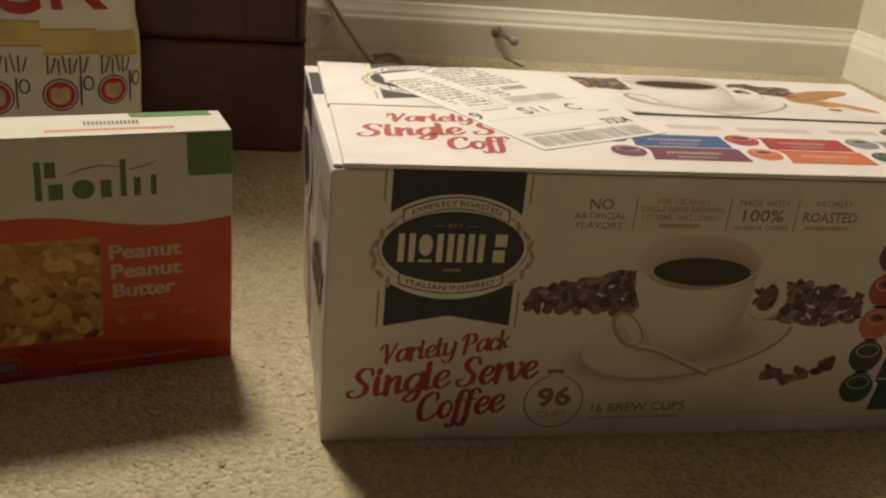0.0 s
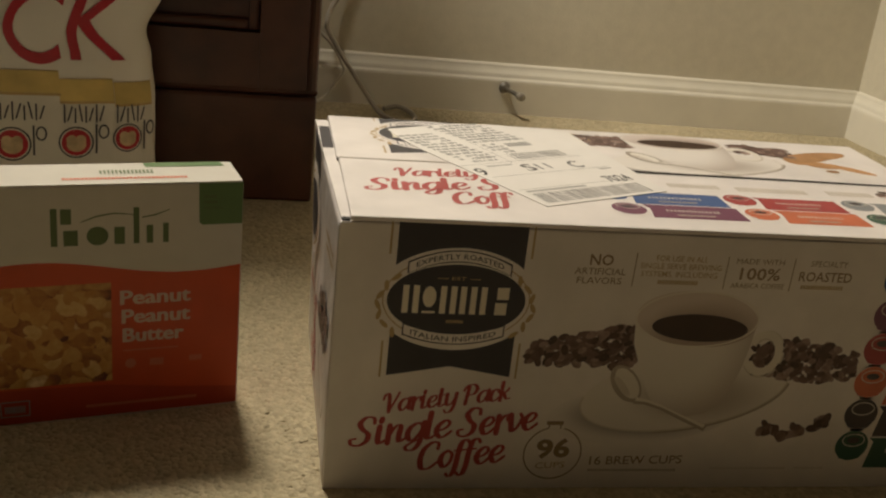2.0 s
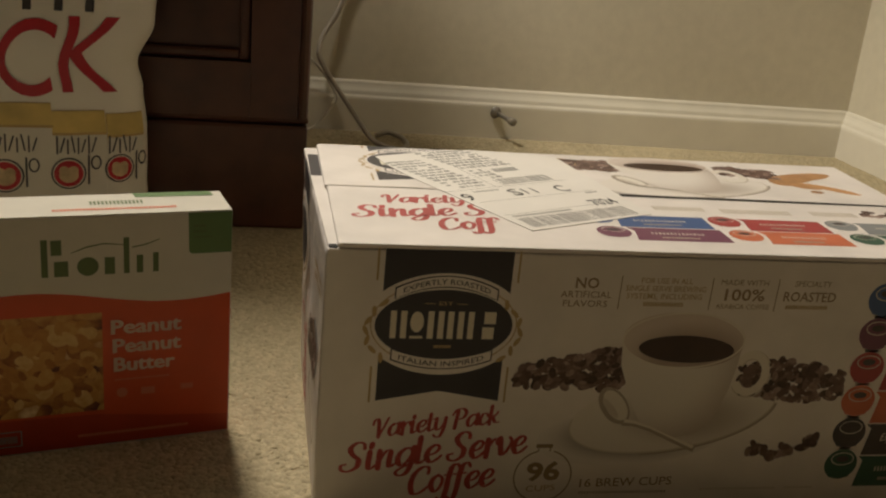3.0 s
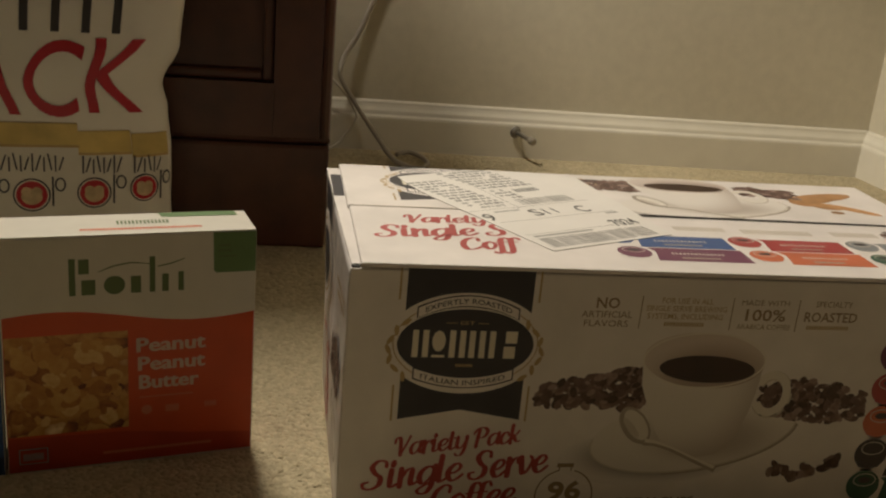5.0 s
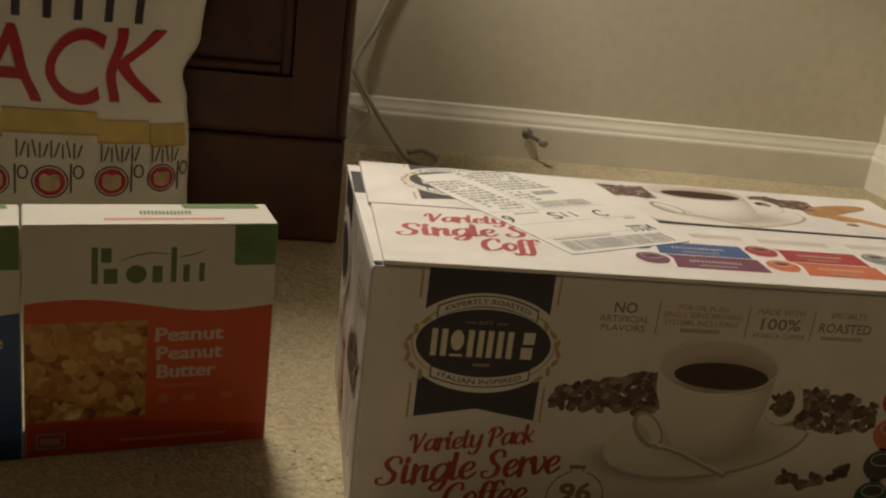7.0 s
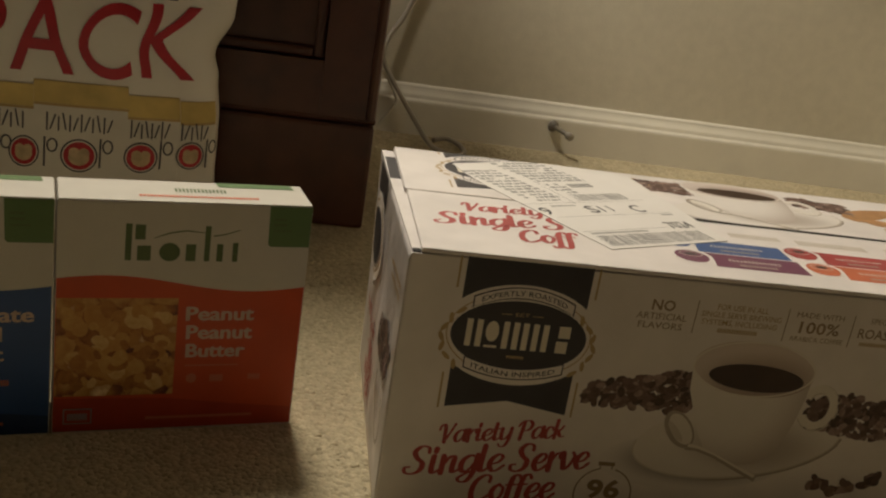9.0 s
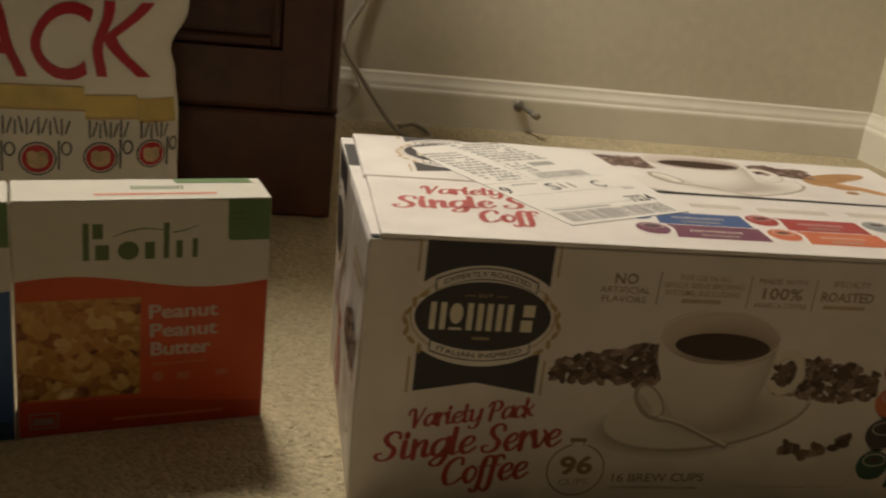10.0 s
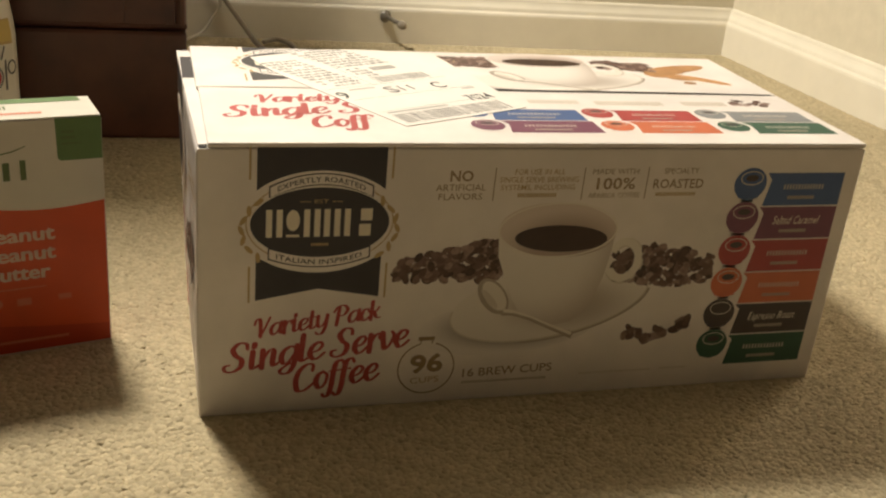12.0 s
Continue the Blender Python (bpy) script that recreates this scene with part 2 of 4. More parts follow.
def ellipse(cu, cv, ru, rv, n=24, turn=0.0, a0=0.0, a1=360.0):
    c, s = math.cos(radians(turn)), math.sin(radians(turn))
    pts = []
    for i in range(n):
        a = radians(a0 + (a1 - a0) * i / (n if a1 - a0 >= 360 else n - 1))
        x, y = ru * math.cos(a), rv * math.sin(a)
        pts.append((cu + x * c - y * s, cv + x * s + y * c))
    return pts, [tuple(range(n))]


def ring(cu, cv, ru, rv, w, n=40, a0=0.0, a1=360.0):
    closed = a1 - a0 >= 360
    v, f = [], []
    for i in range(n):
        a = radians(a0 + (a1 - a0) * i / (n if closed else n - 1))
        v += [(cu + ru * math.cos(a), cv + rv * math.sin(a)), (cu + (ru - w) * math.cos(a), cv + (rv - w) * math.sin(a))]
    for i in range(n if closed else n - 1):
        j = (i + 1) % n
        f.append((2 * i, 2 * j, 2 * j + 1, 2 * i + 1))
    return v, f


def stroke(pts, w):
    v, f = [], []
    for i, p in enumerate(pts):
        q, r = pts[max(i - 1, 0)], pts[min(i + 1, len(pts) - 1)]
        dx, dy = r[0] - q[0], r[1] - q[1]
        d = math.hypot(dx, dy) or 1
        wi = w[i] if isinstance(w, (list, tuple)) else w
        v += [(p[0] - dy / d * wi / 2, p[1] + dx / d * wi / 2), (p[0] + dy / d * wi / 2, p[1] - dx / d * wi / 2)]
    for i in range(len(pts) - 1):
        f.append((2 * i, 2 * i + 1, 2 * i + 3, 2 * i + 2))
    return v, f


def bars(u0, v0, u1, v1, n, fill=0.6):
    """Plain upright bars that stand for writing that cannot be read."""
    n = round(n * 2.4)
    step = (u1 - u0) / n
    return joined([rect(u0 + i * step, v0, u0 + (i + fill) * step, v1) for i in range(n)])


def joined(shapes):
    v, f = [], []
    for sv, sf in shapes:
        k = len(v)
        v += sv
        f += [tuple(i + k for i in face) for face in sf]
    return v, f


def moved(shape, du=0.0, dv=0.0, su=1.0, sv=1.0):
    return [(u * su + du, v * sv + dv) for u, v in shape[0]], shape[1]


def words(text, u0, v0, u1, v1, high, lean=0.0, bold=0.0, fine=3):
    """Lettering with its baseline from (u0, v0) to (u1, v1), its capitals that high."""
    cu = bpy.data.curves.new("lettering", "FONT")
    cu.body, cu.shear, cu.offset, cu.resolution_u, cu.fill_mode = text, lean, bold, fine, "BOTH"
    ob = new("lettering", cu)
    bpy.context.view_layer.update()
    me = bpy.data.meshes.new_from_object(ob.evaluated_get(bpy.context.evaluated_depsgraph_get()))
    pts = [(v.co.x, v.co.y) for v in me.vertices]
    faces = [tuple(p.vertices) for p in me.polygons]
    bpy.data.objects.remove(ob)
    bpy.data.curves.remove(cu)
    bpy.data.meshes.remove(me)
    x0, x1 = min(p[0] for p in pts), max(p[0] for p in pts)
    length = math.hypot(u1 - u0, v1 - v0)
    du, dv = (u1 - u0) / length, (v1 - v0) / length
    k, h = length / (x1 - x0), high / 0.70
    return [(u0 + (x - x0) * k * du - y * h * dv, v0 + (x - x0) * k * dv + y * h * du) for x, y in pts], faces


# brush lettering: each letter is a few pen strokes, its small letters one unit high
PEN = {}
PEN["a"] = 0.86, [[(.70, .82), (.45, .98), (.16, .75), (.08, .35), (.25, .02), (.50, .18), (.70, .60)], [(.74, .98), (.70, .40), (.78, .06), (.95, .14)]]
PEN["c"] = 0.66, [[(.58, .70), (.48, .96), (.20, .85), (.08, .40), (.25, .02), (.48, .08), (.66, .28)]]
PEN["e"] = 0.72, [[(.12, .42), (.45, .52), (.60, .80), (.42, .98), (.15, .75), (.08, .35), (.28, .02), (.50, .08), (.74, .32)]]
PEN["f"] = 0.52, [[(.62, 1.30), (.48, 1.52), (.24, 1.38), (.16, .80), (.14, .0), (.06, -.45), (-.12, -.56), (-.24, -.40)], [(-.05, .94), (.48, .94)]]
PEN["g"] = 0.84, [[(.70, .82), (.45, .98), (.16, .75), (.08, .35), (.25, .02), (.50, .18), (.70, .60)], [(.74, .98), (.70, .0), (.52, -.50), (.22, -.56), (.08, -.36), (.32, -.12), (.85, .16)]]
PEN["i"] = 0.44, [[(.12, .98), (.12, .25), (.22, .02), (.44, .16)], [(.17, 1.42), (.15, 1.26)]]
PEN["k"] = 0.82, [[(.12, 1.50), (.12, .0)], [(.15, .42), (.48, .72), (.62, .98)], [(.30, .60), (.52, .12), (.80, .10)]]
PEN["l"] = 0.44, [[(.12, 1.50), (.12, .25), (.22, .02), (.44, .16)]]
PEN["n"] = 0.90, [[(.12, .98), (.14, .0)], [(.17, .45), (.40, .92), (.60, .88), (.60, .28), (.68, .02), (.90, .16)]]
PEN["o"] = 0.74, [[(.38, .98), (.15, .80), (.08, .40), (.30, .02), (.56, .28), (.60, .75), (.36, .98)]]
PEN["r"] = 0.66, [[(.12, .98), (.14, .0)], [(.16, .50), (.36, .92), (.58, .98), (.64, .74)]]
PEN["t"] = 0.50, [[(.15, 1.42), (.13, .28), (.24, .02), (.50, .18)], [(-.06, .96), (.42, .96)]]
PEN["v"] = 0.74, [[(.06, .98), (.16, .40), (.28, .02), (.52, .26), (.66, .75), (.54, .98)]]
PEN["y"] = 0.86, [[(.10, .98), (.10, .35), (.25, .04), (.50, .20), (.68, .60)], [(.74, .98), (.68, .0), (.50, -.50), (.20, -.56), (.06, -.36)]]
PEN["C"] = 0.98, [[(.82, 1.16), (.80, 1.48), (.50, 1.55), (.15, 1.20), (.05, .60), (.20, .08), (.55, .04), (.92, .36)]]
PEN["P"] = 0.98, [[(.28, 1.42), (.20, .0)], [(-.06, 1.12), (.15, 1.50), (.60, 1.55), (.86, 1.22), (.70, .80), (.32, .72)]]
PEN["S"] = 1.00, [[(.86, 1.22), (.80, 1.50), (.48, 1.58), (.24, 1.28), (.38, .92), (.66, .60), (.62, .20), (.30, .0), (-.02, .10), (-.08, .36), (.14, .42)]]
PEN["V"] = 0.98, [[(-.10, 1.06), (-.04, 1.40), (.16, 1.50), (.27, 1.20), (.33, .55), (.36, .02)], [(.36, .02), (.66, .80), (.90, 1.52)]]


def smooth_line(pts, steps=7):
    out, n = [], len(pts)
    for i in range(n - 1):
        p0, p1, p2, p3 = (Vector(pts[max(0, min(n - 1, i + k))]) for k in (-1, 0, 1, 2))
        for s in range(steps):
            t = s / steps
            q = 0.5 * ((2 * p1) + (p2 - p0) * t + (2 * p0 - 5 * p1 + 4 * p2 - p3) * t * t + (3 * p1 - p0 - 3 * p2 + p3) * t ** 3)
            out.append((q.x, q.y))
    return out + [tuple(pts[-1])]


def brushed(text, u0, v0, u1, v1, high, place, lift, mat, parent, label="", lean=0.21, thick=0.30, thin=0.10, squash=1.0):
    """Slanted brush lettering along (u0, v0)-(u1, v1), its small letters that high; thick where the pen runs down."""
    total = sum(PEN[c][0] if c != " " else 0.40 for c in text)
    length = math.hypot(u1 - u0, v1 - v0)
    du, dv = (u1 - u0) / length, (v1 - v0) / length
    k = length / total
    me = bpy.data.meshes.new("lettering")
    pts, faces, at, layer = [], [], 0.0, 0
    for c in text:
        if c == " ":
            at += 0.40
            continue
        wide, strokes = PEN[c]
        for line in strokes:
            path = [((at + x) * k + y * high * lean, y * high * squash) for x, y in smooth_line(line)]
            widths = []
            for i in range(len(path)):
                a, b = path[max(i - 1, 0)], path[min(i + 1, len(path) - 1)]
                run = math.hypot(b[0] - a[0], b[1] - a[1]) or 1
                fall = (a[1] - b[1]) / run
                widths.append(high * (thin + (thick - thin) * abs(fall) ** 1.3 * (1.0 if fall > 0 else 0.45)))
            shapes = [stroke(path, widths)]
            for i in (0, len(path) - 1):
                shapes.append(ellipse(path[i][0], path[i][1], widths[i] * 0.5, widths[i] * 0.5, 10))
            for sv, sf in shapes:
                n = len(pts)
                pts += [place(u0 + x * du - y * dv, v0 + x * dv + y * du, lift + 0.000012 * layer) for x, y in sv]
                faces += [tuple(j + n for j in f) for f in sf]
                layer = (layer + 1) % 12
        at += wide
    me.from_pydata(pts, [], faces)
    me.update()
    return mesh_object("lettering", me, mat, parent, label)


FINE_PRINT = ("small_print", "label_print_line", "red_print", "tab_print", "faint_print", "flap_word", "flap_print", "wreath", "barcode", "badge")


def printed(name, shape, place, lift, mat, parent, label=""):
    me = bpy.data.meshes.new(name)
    me.from_pydata([place(u, v, lift) for u, v in shape[0]], [], shape[1])
    me.update()
    ob = mesh_object(name, me, mat, parent, label)
    return tagged(ob, kind="stuff") if name in FINE_PRINT else ob


def printed_bold(name, shape, place, lift, mat, parent, label="", spread=0.0005):
    """Lettering thickened by copies a hair apart."""
    me = bpy.data.meshes.new(name)
    pts, faces = [], []
    for k, (du, dv) in enumerate(((0, 0), (spread, 0), (-spread, 0), (spread * 0.5, spread * 0.5), (-spread * 0.5, -spread * 0.5))):
        n = len(pts)
        pts += [place(u + du, v + dv, lift + 0.00002 * k) for u, v in shape[0]]
        faces += [tuple(i + n for i in f) for f in shape[1]]
    me.from_pydata(pts, [], faces)
    me.update()
    return mesh_object(name, me, mat, parent, label)


def printed_lines(name, shapes, place, lift, mat, parent, label=""):
    for shape in shapes:
        printed(name, shape, place, lift, mat, parent, label)


def tube(points, radius, sides=8):
    """A round cable along smooth points."""
    pts = []
    n = len(points)
    for i in range(n - 1):
        p0, p1, p2, p3 = (Vector(points[max(0, min(n - 1, i + k))]) for k in (-1, 0, 1, 2))
        for s in range(10):
            t = s / 10
            pts.append(0.5 * ((2 * p1) + (p2 - p0) * t + (2 * p0 - 5 * p1 + 4 * p2 - p3) * t * t + (3 * p1 - p0 - 3 * p2 + p3) * t ** 3))
    pts.append(Vector(points[-1]))
    bm = bmesh.new()
    rings = []
    for i, p in enumerate(pts):
        d = (pts[min(i + 1, len(pts) - 1)] - pts[max(i - 1, 0)]).normalized()
        a = d.cross(Vector((0.3, 1, 0.2))).normalized()
        b = d.cross(a)
        rings.append([bm.verts.new(p + radius * (a * math.cos(2 * math.pi * k / sides) + b * math.sin(2 * math.pi * k / sides))) for k in range(sides)])
    for r, q in zip(rings, rings[1:]):
        for k in range(sides):
            bm.faces.new((r[k], r[(k + 1) % sides], q[(k + 1) % sides], q[k]))
    bm.faces.new(rings[0])
    bm.faces.new(rings[-1])
    bmesh.ops.recalc_face_normals(bm, faces=bm.faces[:])
    return bm


# ---- the room ----
WALL_Y, WALL_X, ROOM_L, ROOM_F, ROOM_H = 0.9506, 0.868, -3.2, -3.9, 2.44
RIGHT_TURN, NORTH_TURN = 4.0, -2.0
NORTH = pose(WALL_X, WALL_Y, 0, 0, 0, NORTH_TURN)
tagged(part("floor", slab(ROOM_L, ROOM_F, -0.05, 1.45, 1.45, -0.0007), FLOOR), "beige carpeted floor of the room", "floor", kind="structure")
tagged(part("ceiling", slab(ROOM_L, ROOM_F, ROOM_H, 1.45, 1.45, ROOM_H + 0.08), CEIL), "plain white painted ceiling", "ceiling", kind="structure")
north = part("wall_north", slab(ROOM_L - WALL_X - 0.05, 0, -0.05, 0.1015, 0.1, ROOM_H), WALL)
north.matrix_world = NORTH
tagged(north, "beige painted wall above a white baseboard", "wall", kind="structure")
tagged(part("wall_west", slab(ROOM_L - 0.1, ROOM_F, -0.05, ROOM_L, 1.15, ROOM_H), WALL), "beige painted wall behind the cabinet side", "wall", kind="structure")
tagged(part("wall_south", slab(ROOM_L, ROOM_F - 0.1, -0.05, 1.45, ROOM_F, ROOM_H), WALL), "beige painted wall closing the room", "wall", kind="structure")
EAST = pose(WALL_X, WALL_Y, 0, 0, 0, RIGHT_TURN)
for y0, y1, z0 in ((-0.475, 0.0, -0.05), (-1.275, -0.475, 2.02), (-4.95, -1.275, -0.05)):
    east = part("wall_east", slab(0, y0, z0, 0.1, y1, ROOM_H), WALL)
    east.matrix_world = EAST
    tagged(east, "brightly lit beige wall with a doorway beside the carton", "wall", kind="structure")
# unseen hall shell, added to enclose the fill lamp beyond the doorway
hall_end = part("wall_hall", slab(2.10, -1.2, -0.05, 2.2, 1.45, ROOM_H), WALL)
tagged(hall_end, "beige hall wall beyond the doorway", "wall", kind="structure")
for y0, y1, x0 in ((1.35, 1.45, 0.95), (-1.3, -1.2, 1.15)):
    hall_side = part("wall_hall", slab(x0, y0, -0.05, 2.2, y1, ROOM_H), WALL)
    tagged(hall_side, "beige hall wall beyond the doorway", "wall", kind="structure")
hall_wing = part("wall_hall", slab(0.97, WALL_Y + 0.0850, -0.05, 1.07, 1.35, ROOM_H), WALL)
tagged(hall_wing, "beige hall wall beyond the doorway", "wall", kind="structure")
tagged(part("floor_hall", slab(1.4505, -1.3, -0.05, 2.2, 1.45, -0.0007), FLOOR), "beige carpeted floor of the hall", "floor", kind="structure")
tagged(part("ceiling_hall", slab(0.95, -1.3, ROOM_H + 0.001, 2.2, 1.45, ROOM_H + 0.07), CEIL), "plain white hall ceiling", "ceiling", kind="structure")

BASE_PROFILE = [(0, -0.01), (0.014, -0.01), (0.014, 0.0463), (0.0132, 0.0494), (0.0105, 0.0525), (0.01, 0.0552), (0.0092, 0.0578), (0.0065, 0.0624), (0.005, 0.0661), (0.0044, 0.0692), (0.0025, 0.0718), (0, 0.0718)]
end_base = part("baseboard", prism(BASE_PROFILE, lambda p, q, s: (s, -p, q), -0.95, -0.003), TRIM)
end_base.matrix_world = NORTH
tagged(end_base, "white moulded baseboard along the wall", "baseboard", kind="structure")
side_base = part("baseboard", prism(BASE_PROFILE, lambda p, q, s: (-p, s, q), -0.405, -0.004), TRIM)
side_base.matrix_world = pose(WALL_X, WALL_Y, 0, 0, 0, RIGHT_TURN)
tagged(side_base, "white moulded baseboard ending at a door casing", "baseboard", kind="structure")
casing = part("trim", slab(-0.018, -0.474, 0, -0.0005, -0.406, 2.08, 0.003), TRIM)
casing.matrix_world = pose(WALL_X, WALL_Y, 0, 0, 0, RIGHT_TURN)
tagged(casing, "white painted door casing on the wall", "trim", kind="structure")

# ---- the cabinet ----
CAB_Y, CAB_R, CAB_L, CAB_H = 0.5065, 0.013, -0.62, 0.695
cabinet = thing("cabinet", pose(CAB_L, CAB_Y, 0), "dark mahogany wooden cabinet standing a little off the wall", "cabinet")
CW = CAB_R - CAB_L
part("carcass", slab(0.004, 0.022, 0.118, CW - 0.004, 0.335, CAB_H - 0.025, 0.002), WOOD, cabinet)
part("plinth", slab(0, 0.006, 0, CW, 0.332, 0.110, 0.004), WOOD, cabinet)
part("plinth_moulding", slab(-0.001, 0.010, 0.1105, CW + 0.001, 0.336, 0.1175, 0.003), WOOD, cabinet)
part("top", slab(-0.012, 0.0, CAB_H - 0.0245, CW + 0.006, 0.342, CAB_H, 0.005, 3), WOOD, cabinet)
part("stile", slab(CW - 0.058, 0.0, 0.118, CW - 0.011, 0.0215, CAB_H - 0.025, 0.0005), WOOD, cabinet)
part("corner_post", prism([(CW - 0.0105, 0.003), (CW - 0.006, 0.001), (CW - 0.002, 0.003), (CW, 0.008), (CW, 0.0215), (CW - 0.0105, 0.0215)], lambda p, q, s: (p, q, s), 0.118, CAB_H - 0.025), WOOD, cabinet)
part("stile", slab(0, 0.0, 0.118, 0.058, 0.0215, CAB_H - 0.025, 0.002), WOOD, cabinet)
part("rail", slab(0.0580, 0.0003, 0.118, CW - 0.0580, 0.0215, 0.172, 0.0004), WOOD, cabinet)
part("rail", slab(0.0580, 0.0003, CAB_H - 0.085, CW - 0.0580, 0.0215, CAB_H - 0.025, 0.0004), WOOD, cabinet)
part("panel", slab(0.0585, 0.014, 0.1725, CW - 0.0585, 0.0215, CAB_H - 0.0855), WOOD, cabinet)
for side in (0, 1):
    x0 = 0.0590 if side == 0 else CW - 0.0590 - 0.010
    part("panel_moulding", slab(x0, 0.006, 0.1730, x0 + 0.010, 0.0138, CAB_H - 0.086, 0.003), WOOD, cabinet)
part("panel_moulding", slab(0.0695, 0.006, 0.1730, CW - 0.0695, 0.0138, 0.183, 0.003), WOOD, cabinet)

# ---- cables by the wall ----
tagged(part("power_cable", tube([(0.1306, 0.9714, 0.3397), (0.1027, 0.9723, 0.2465), (0.0837, 0.9725, 0.1969), (0.0708, 0.9709, 0.1654), (0.052, 0.9646, 0.1329), (0.0464, 0.9508, 0.1153), (0.0499, 0.9486, 0.101), (0.0696, 0.9406, 0.071), (0.1006, 0.9252, 0.03), (0.12, 0.885, 0.009), (0.1345, 0.862, 0.005), (0.155, 0.845, 0.005), (0.169, 0.868, 0.0055), (0.1665, 0.905, 0.006), (0.15, 0.925, 0.008), (0.13, 0.915, 0.006)], 0.0036), CABLE, smooth=True),
       "grey cable hanging down the wall to a loop on the carpet", "cable")
tagged(part("thin_cable", tube([(0.0214, 0.9596, 0.1131), (0.0459, 0.9588, 0.0925), (0.0602, 0.9583, 0.0758), (0.0723, 0.9579, 0.0553), (0.0738, 0.9578, 0.0441), (0.0622, 0.9562, 0.0263), (0.0476, 0.9547, 0.0072), (0.02, 0.922, 0.003)], 0.0022), CABLEW, smooth=True),
       "thin white cable curving beside the cabinet", "cable")


# ---- the door stop ----
def round_bar(x, z, profile, sides=16):
    """A turned piece along -y; profile: (distance from the wall, radius)."""
    bm = bmesh.new()
    rows = [[bm.verts.new((x + r * math.cos(2 * math.pi * k / sides), -d, z + r * math.sin(2 * math.pi * k / sides))) for k in range(sides)] for d, r in profile]
    for a, b in zip(rows, rows[1:]):
        for k in range(sides):
            bm.faces.new((a[k], a[(k + 1) % sides], b[(k + 1) % sides], b[k]))
    bm.faces.new(rows[0])
    bm.faces.new(rows[-1])
    bmesh.ops.recalc_face_normals(bm, faces=bm.faces[:])
    return bm


stop = thing("door_stop", NORTH @ pose(-0.558, -0.0140, 0.0390, 4, 0, 22) @ Matrix.Scale(0.74, 4), "dull steel door stop with a pale rubber tip on the baseboard", "door stop")
part("rosette", round_bar(0, 0, [(0, 0.0125), (0.002, 0.0125), (0.006, 0.009), (0.010, 0.006)]), STEEL, stop, smooth=True)
part("shaft", round_bar(0, 0, [(0.009, 0.0045), (0.055, 0.0040)]), STEEL, stop, smooth=True)
part("rubber_tip", round_bar(0, 0, [(0.054, 0.0065), (0.056, 0.0078), (0.066, 0.0078), (0.069, 0.0062), (0.070, 0.003)]), RUBBER, stop, "pale rubber tip", smooth=True)

# ---- the coffee carton ----
BW, BD, BH = 0.4111, 0.2104, 0.170
carton = thing("coffee_carton", pose(0, 0, 0), "large white printed coffee carton with a shipping label on the carpet", "carton")
part("front_panel", slab(0, 0, 0, BW, 0.0035, BH - 0.0032, 0.0008), CARTON, carton)
part("back_panel", slab(0, BD - 0.0035, 0, BW, BD, BH - 0.0032, 0.0008), CARTON, carton)
part("side_panel", slab(BW - 0.0035, 0.0036, 0, BW, BD - 0.0036, BH - 0.0040, 0.0012), CARTON, carton)
part("inner_flap", prism([(0.0006, 0.0060), (0.11, 0.0060), (0.11, BD - 0.0030), (-0.0046, BD - 0.0030), (-0.0030, 0.1300)], lambda p, q, s: (p, q, s), BH - 0.0066, BH - 0.0026), CARTON, carton)
part("inner_flap", slab(BW - 0.11, 0.0060, BH - 0.0066, BW - 0.0004, BD - 0.0030, BH - 0.0030, 0.0012), CARTON, carton)
# dark block stands in for the shade inside the corner slot
part("slot", slab(0.0008, 0.0012, BH - 0.0055, 0.0052, 0.0056, BH - 0.0024), GAP_SHADE, carton)
part("bottom", slab(0.004, 0.004, 0.0005, BW - 0.004, BD - 0.004, 0.003), KRAFT, carton)
SEAM = 0.1072
part("outer_flap", slab(0.0054, -0.0002, BH - 0.0025, BW - 0.0004, SEAM - 0.0006, BH + 0.0004, 0.0010), CARTON, carton)
part("outer_flap", slab(0.0042, SEAM + 0.0006, BH - 0.0025, BW - 0.0004, BD, BH + 0.0004, 0.0010), CARTON, carton)


def on_front(u, v, h):
    return (u, -0.35 * h, v)


def on_top(u, v, h):
    return (u, v, BH + 0.0004 + 0.35 * h)


def bulge(u, v):
    """How far the worn side panel bows out."""
    edge = max(0.0, math.sin(math.pi * min(max(u / BD, 0), 1))) ** 0.35 * max(0.0, math.sin(math.pi * min(max(v / BH, 0), 1))) ** 0.5
    flare = 0.0042 * min(max(u / BD, 0), 1) * min(max(v / BH, 0), 1) ** 1.5
    return flare + edge * (0.0012 + 0.0022 * noise.noise(Vector((u * 26, v * 17, 0.4))) + 0.0012 * noise.noise(Vector((u * 60, v * 40, 3.0))))


def on_left(u, v, h):
    return (-0.0005 - h - bulge(u, v), u, v)


bm = bmesh.new()
SIDE_U, SIDE_V = 44, 34
skins = []
for inner in (0, 1):
    skins.append([[bm.verts.new((0.0035 if inner else -bulge(0.0012 + (BD - 0.0024) * i / SIDE_U, (BH - 0.004) * j / SIDE_V), 0.0012 + (BD - 0.0024) * i / SIDE_U, (BH - 0.004) * j / SIDE_V)) for i in range(SIDE_U + 1)] for j in range(SIDE_V + 1)])
for skin in skins:
    for low, upper in zip(skin, skin[1:]):
        for i in range(SIDE_U):
            bm.faces.new((low[i], low[i + 1], upper[i + 1], upper[i]))
rims = [[s[j][i] for j, i in [(0, i) for i in range(SIDE_U)] + [(j, SIDE_U) for j in range(SIDE_V)] + [(SIDE_V, i) for i in range(SIDE_U, 0, -1)] + [(j, 0) for j in range(SIDE_V, 0, -1)]] for s in skins]
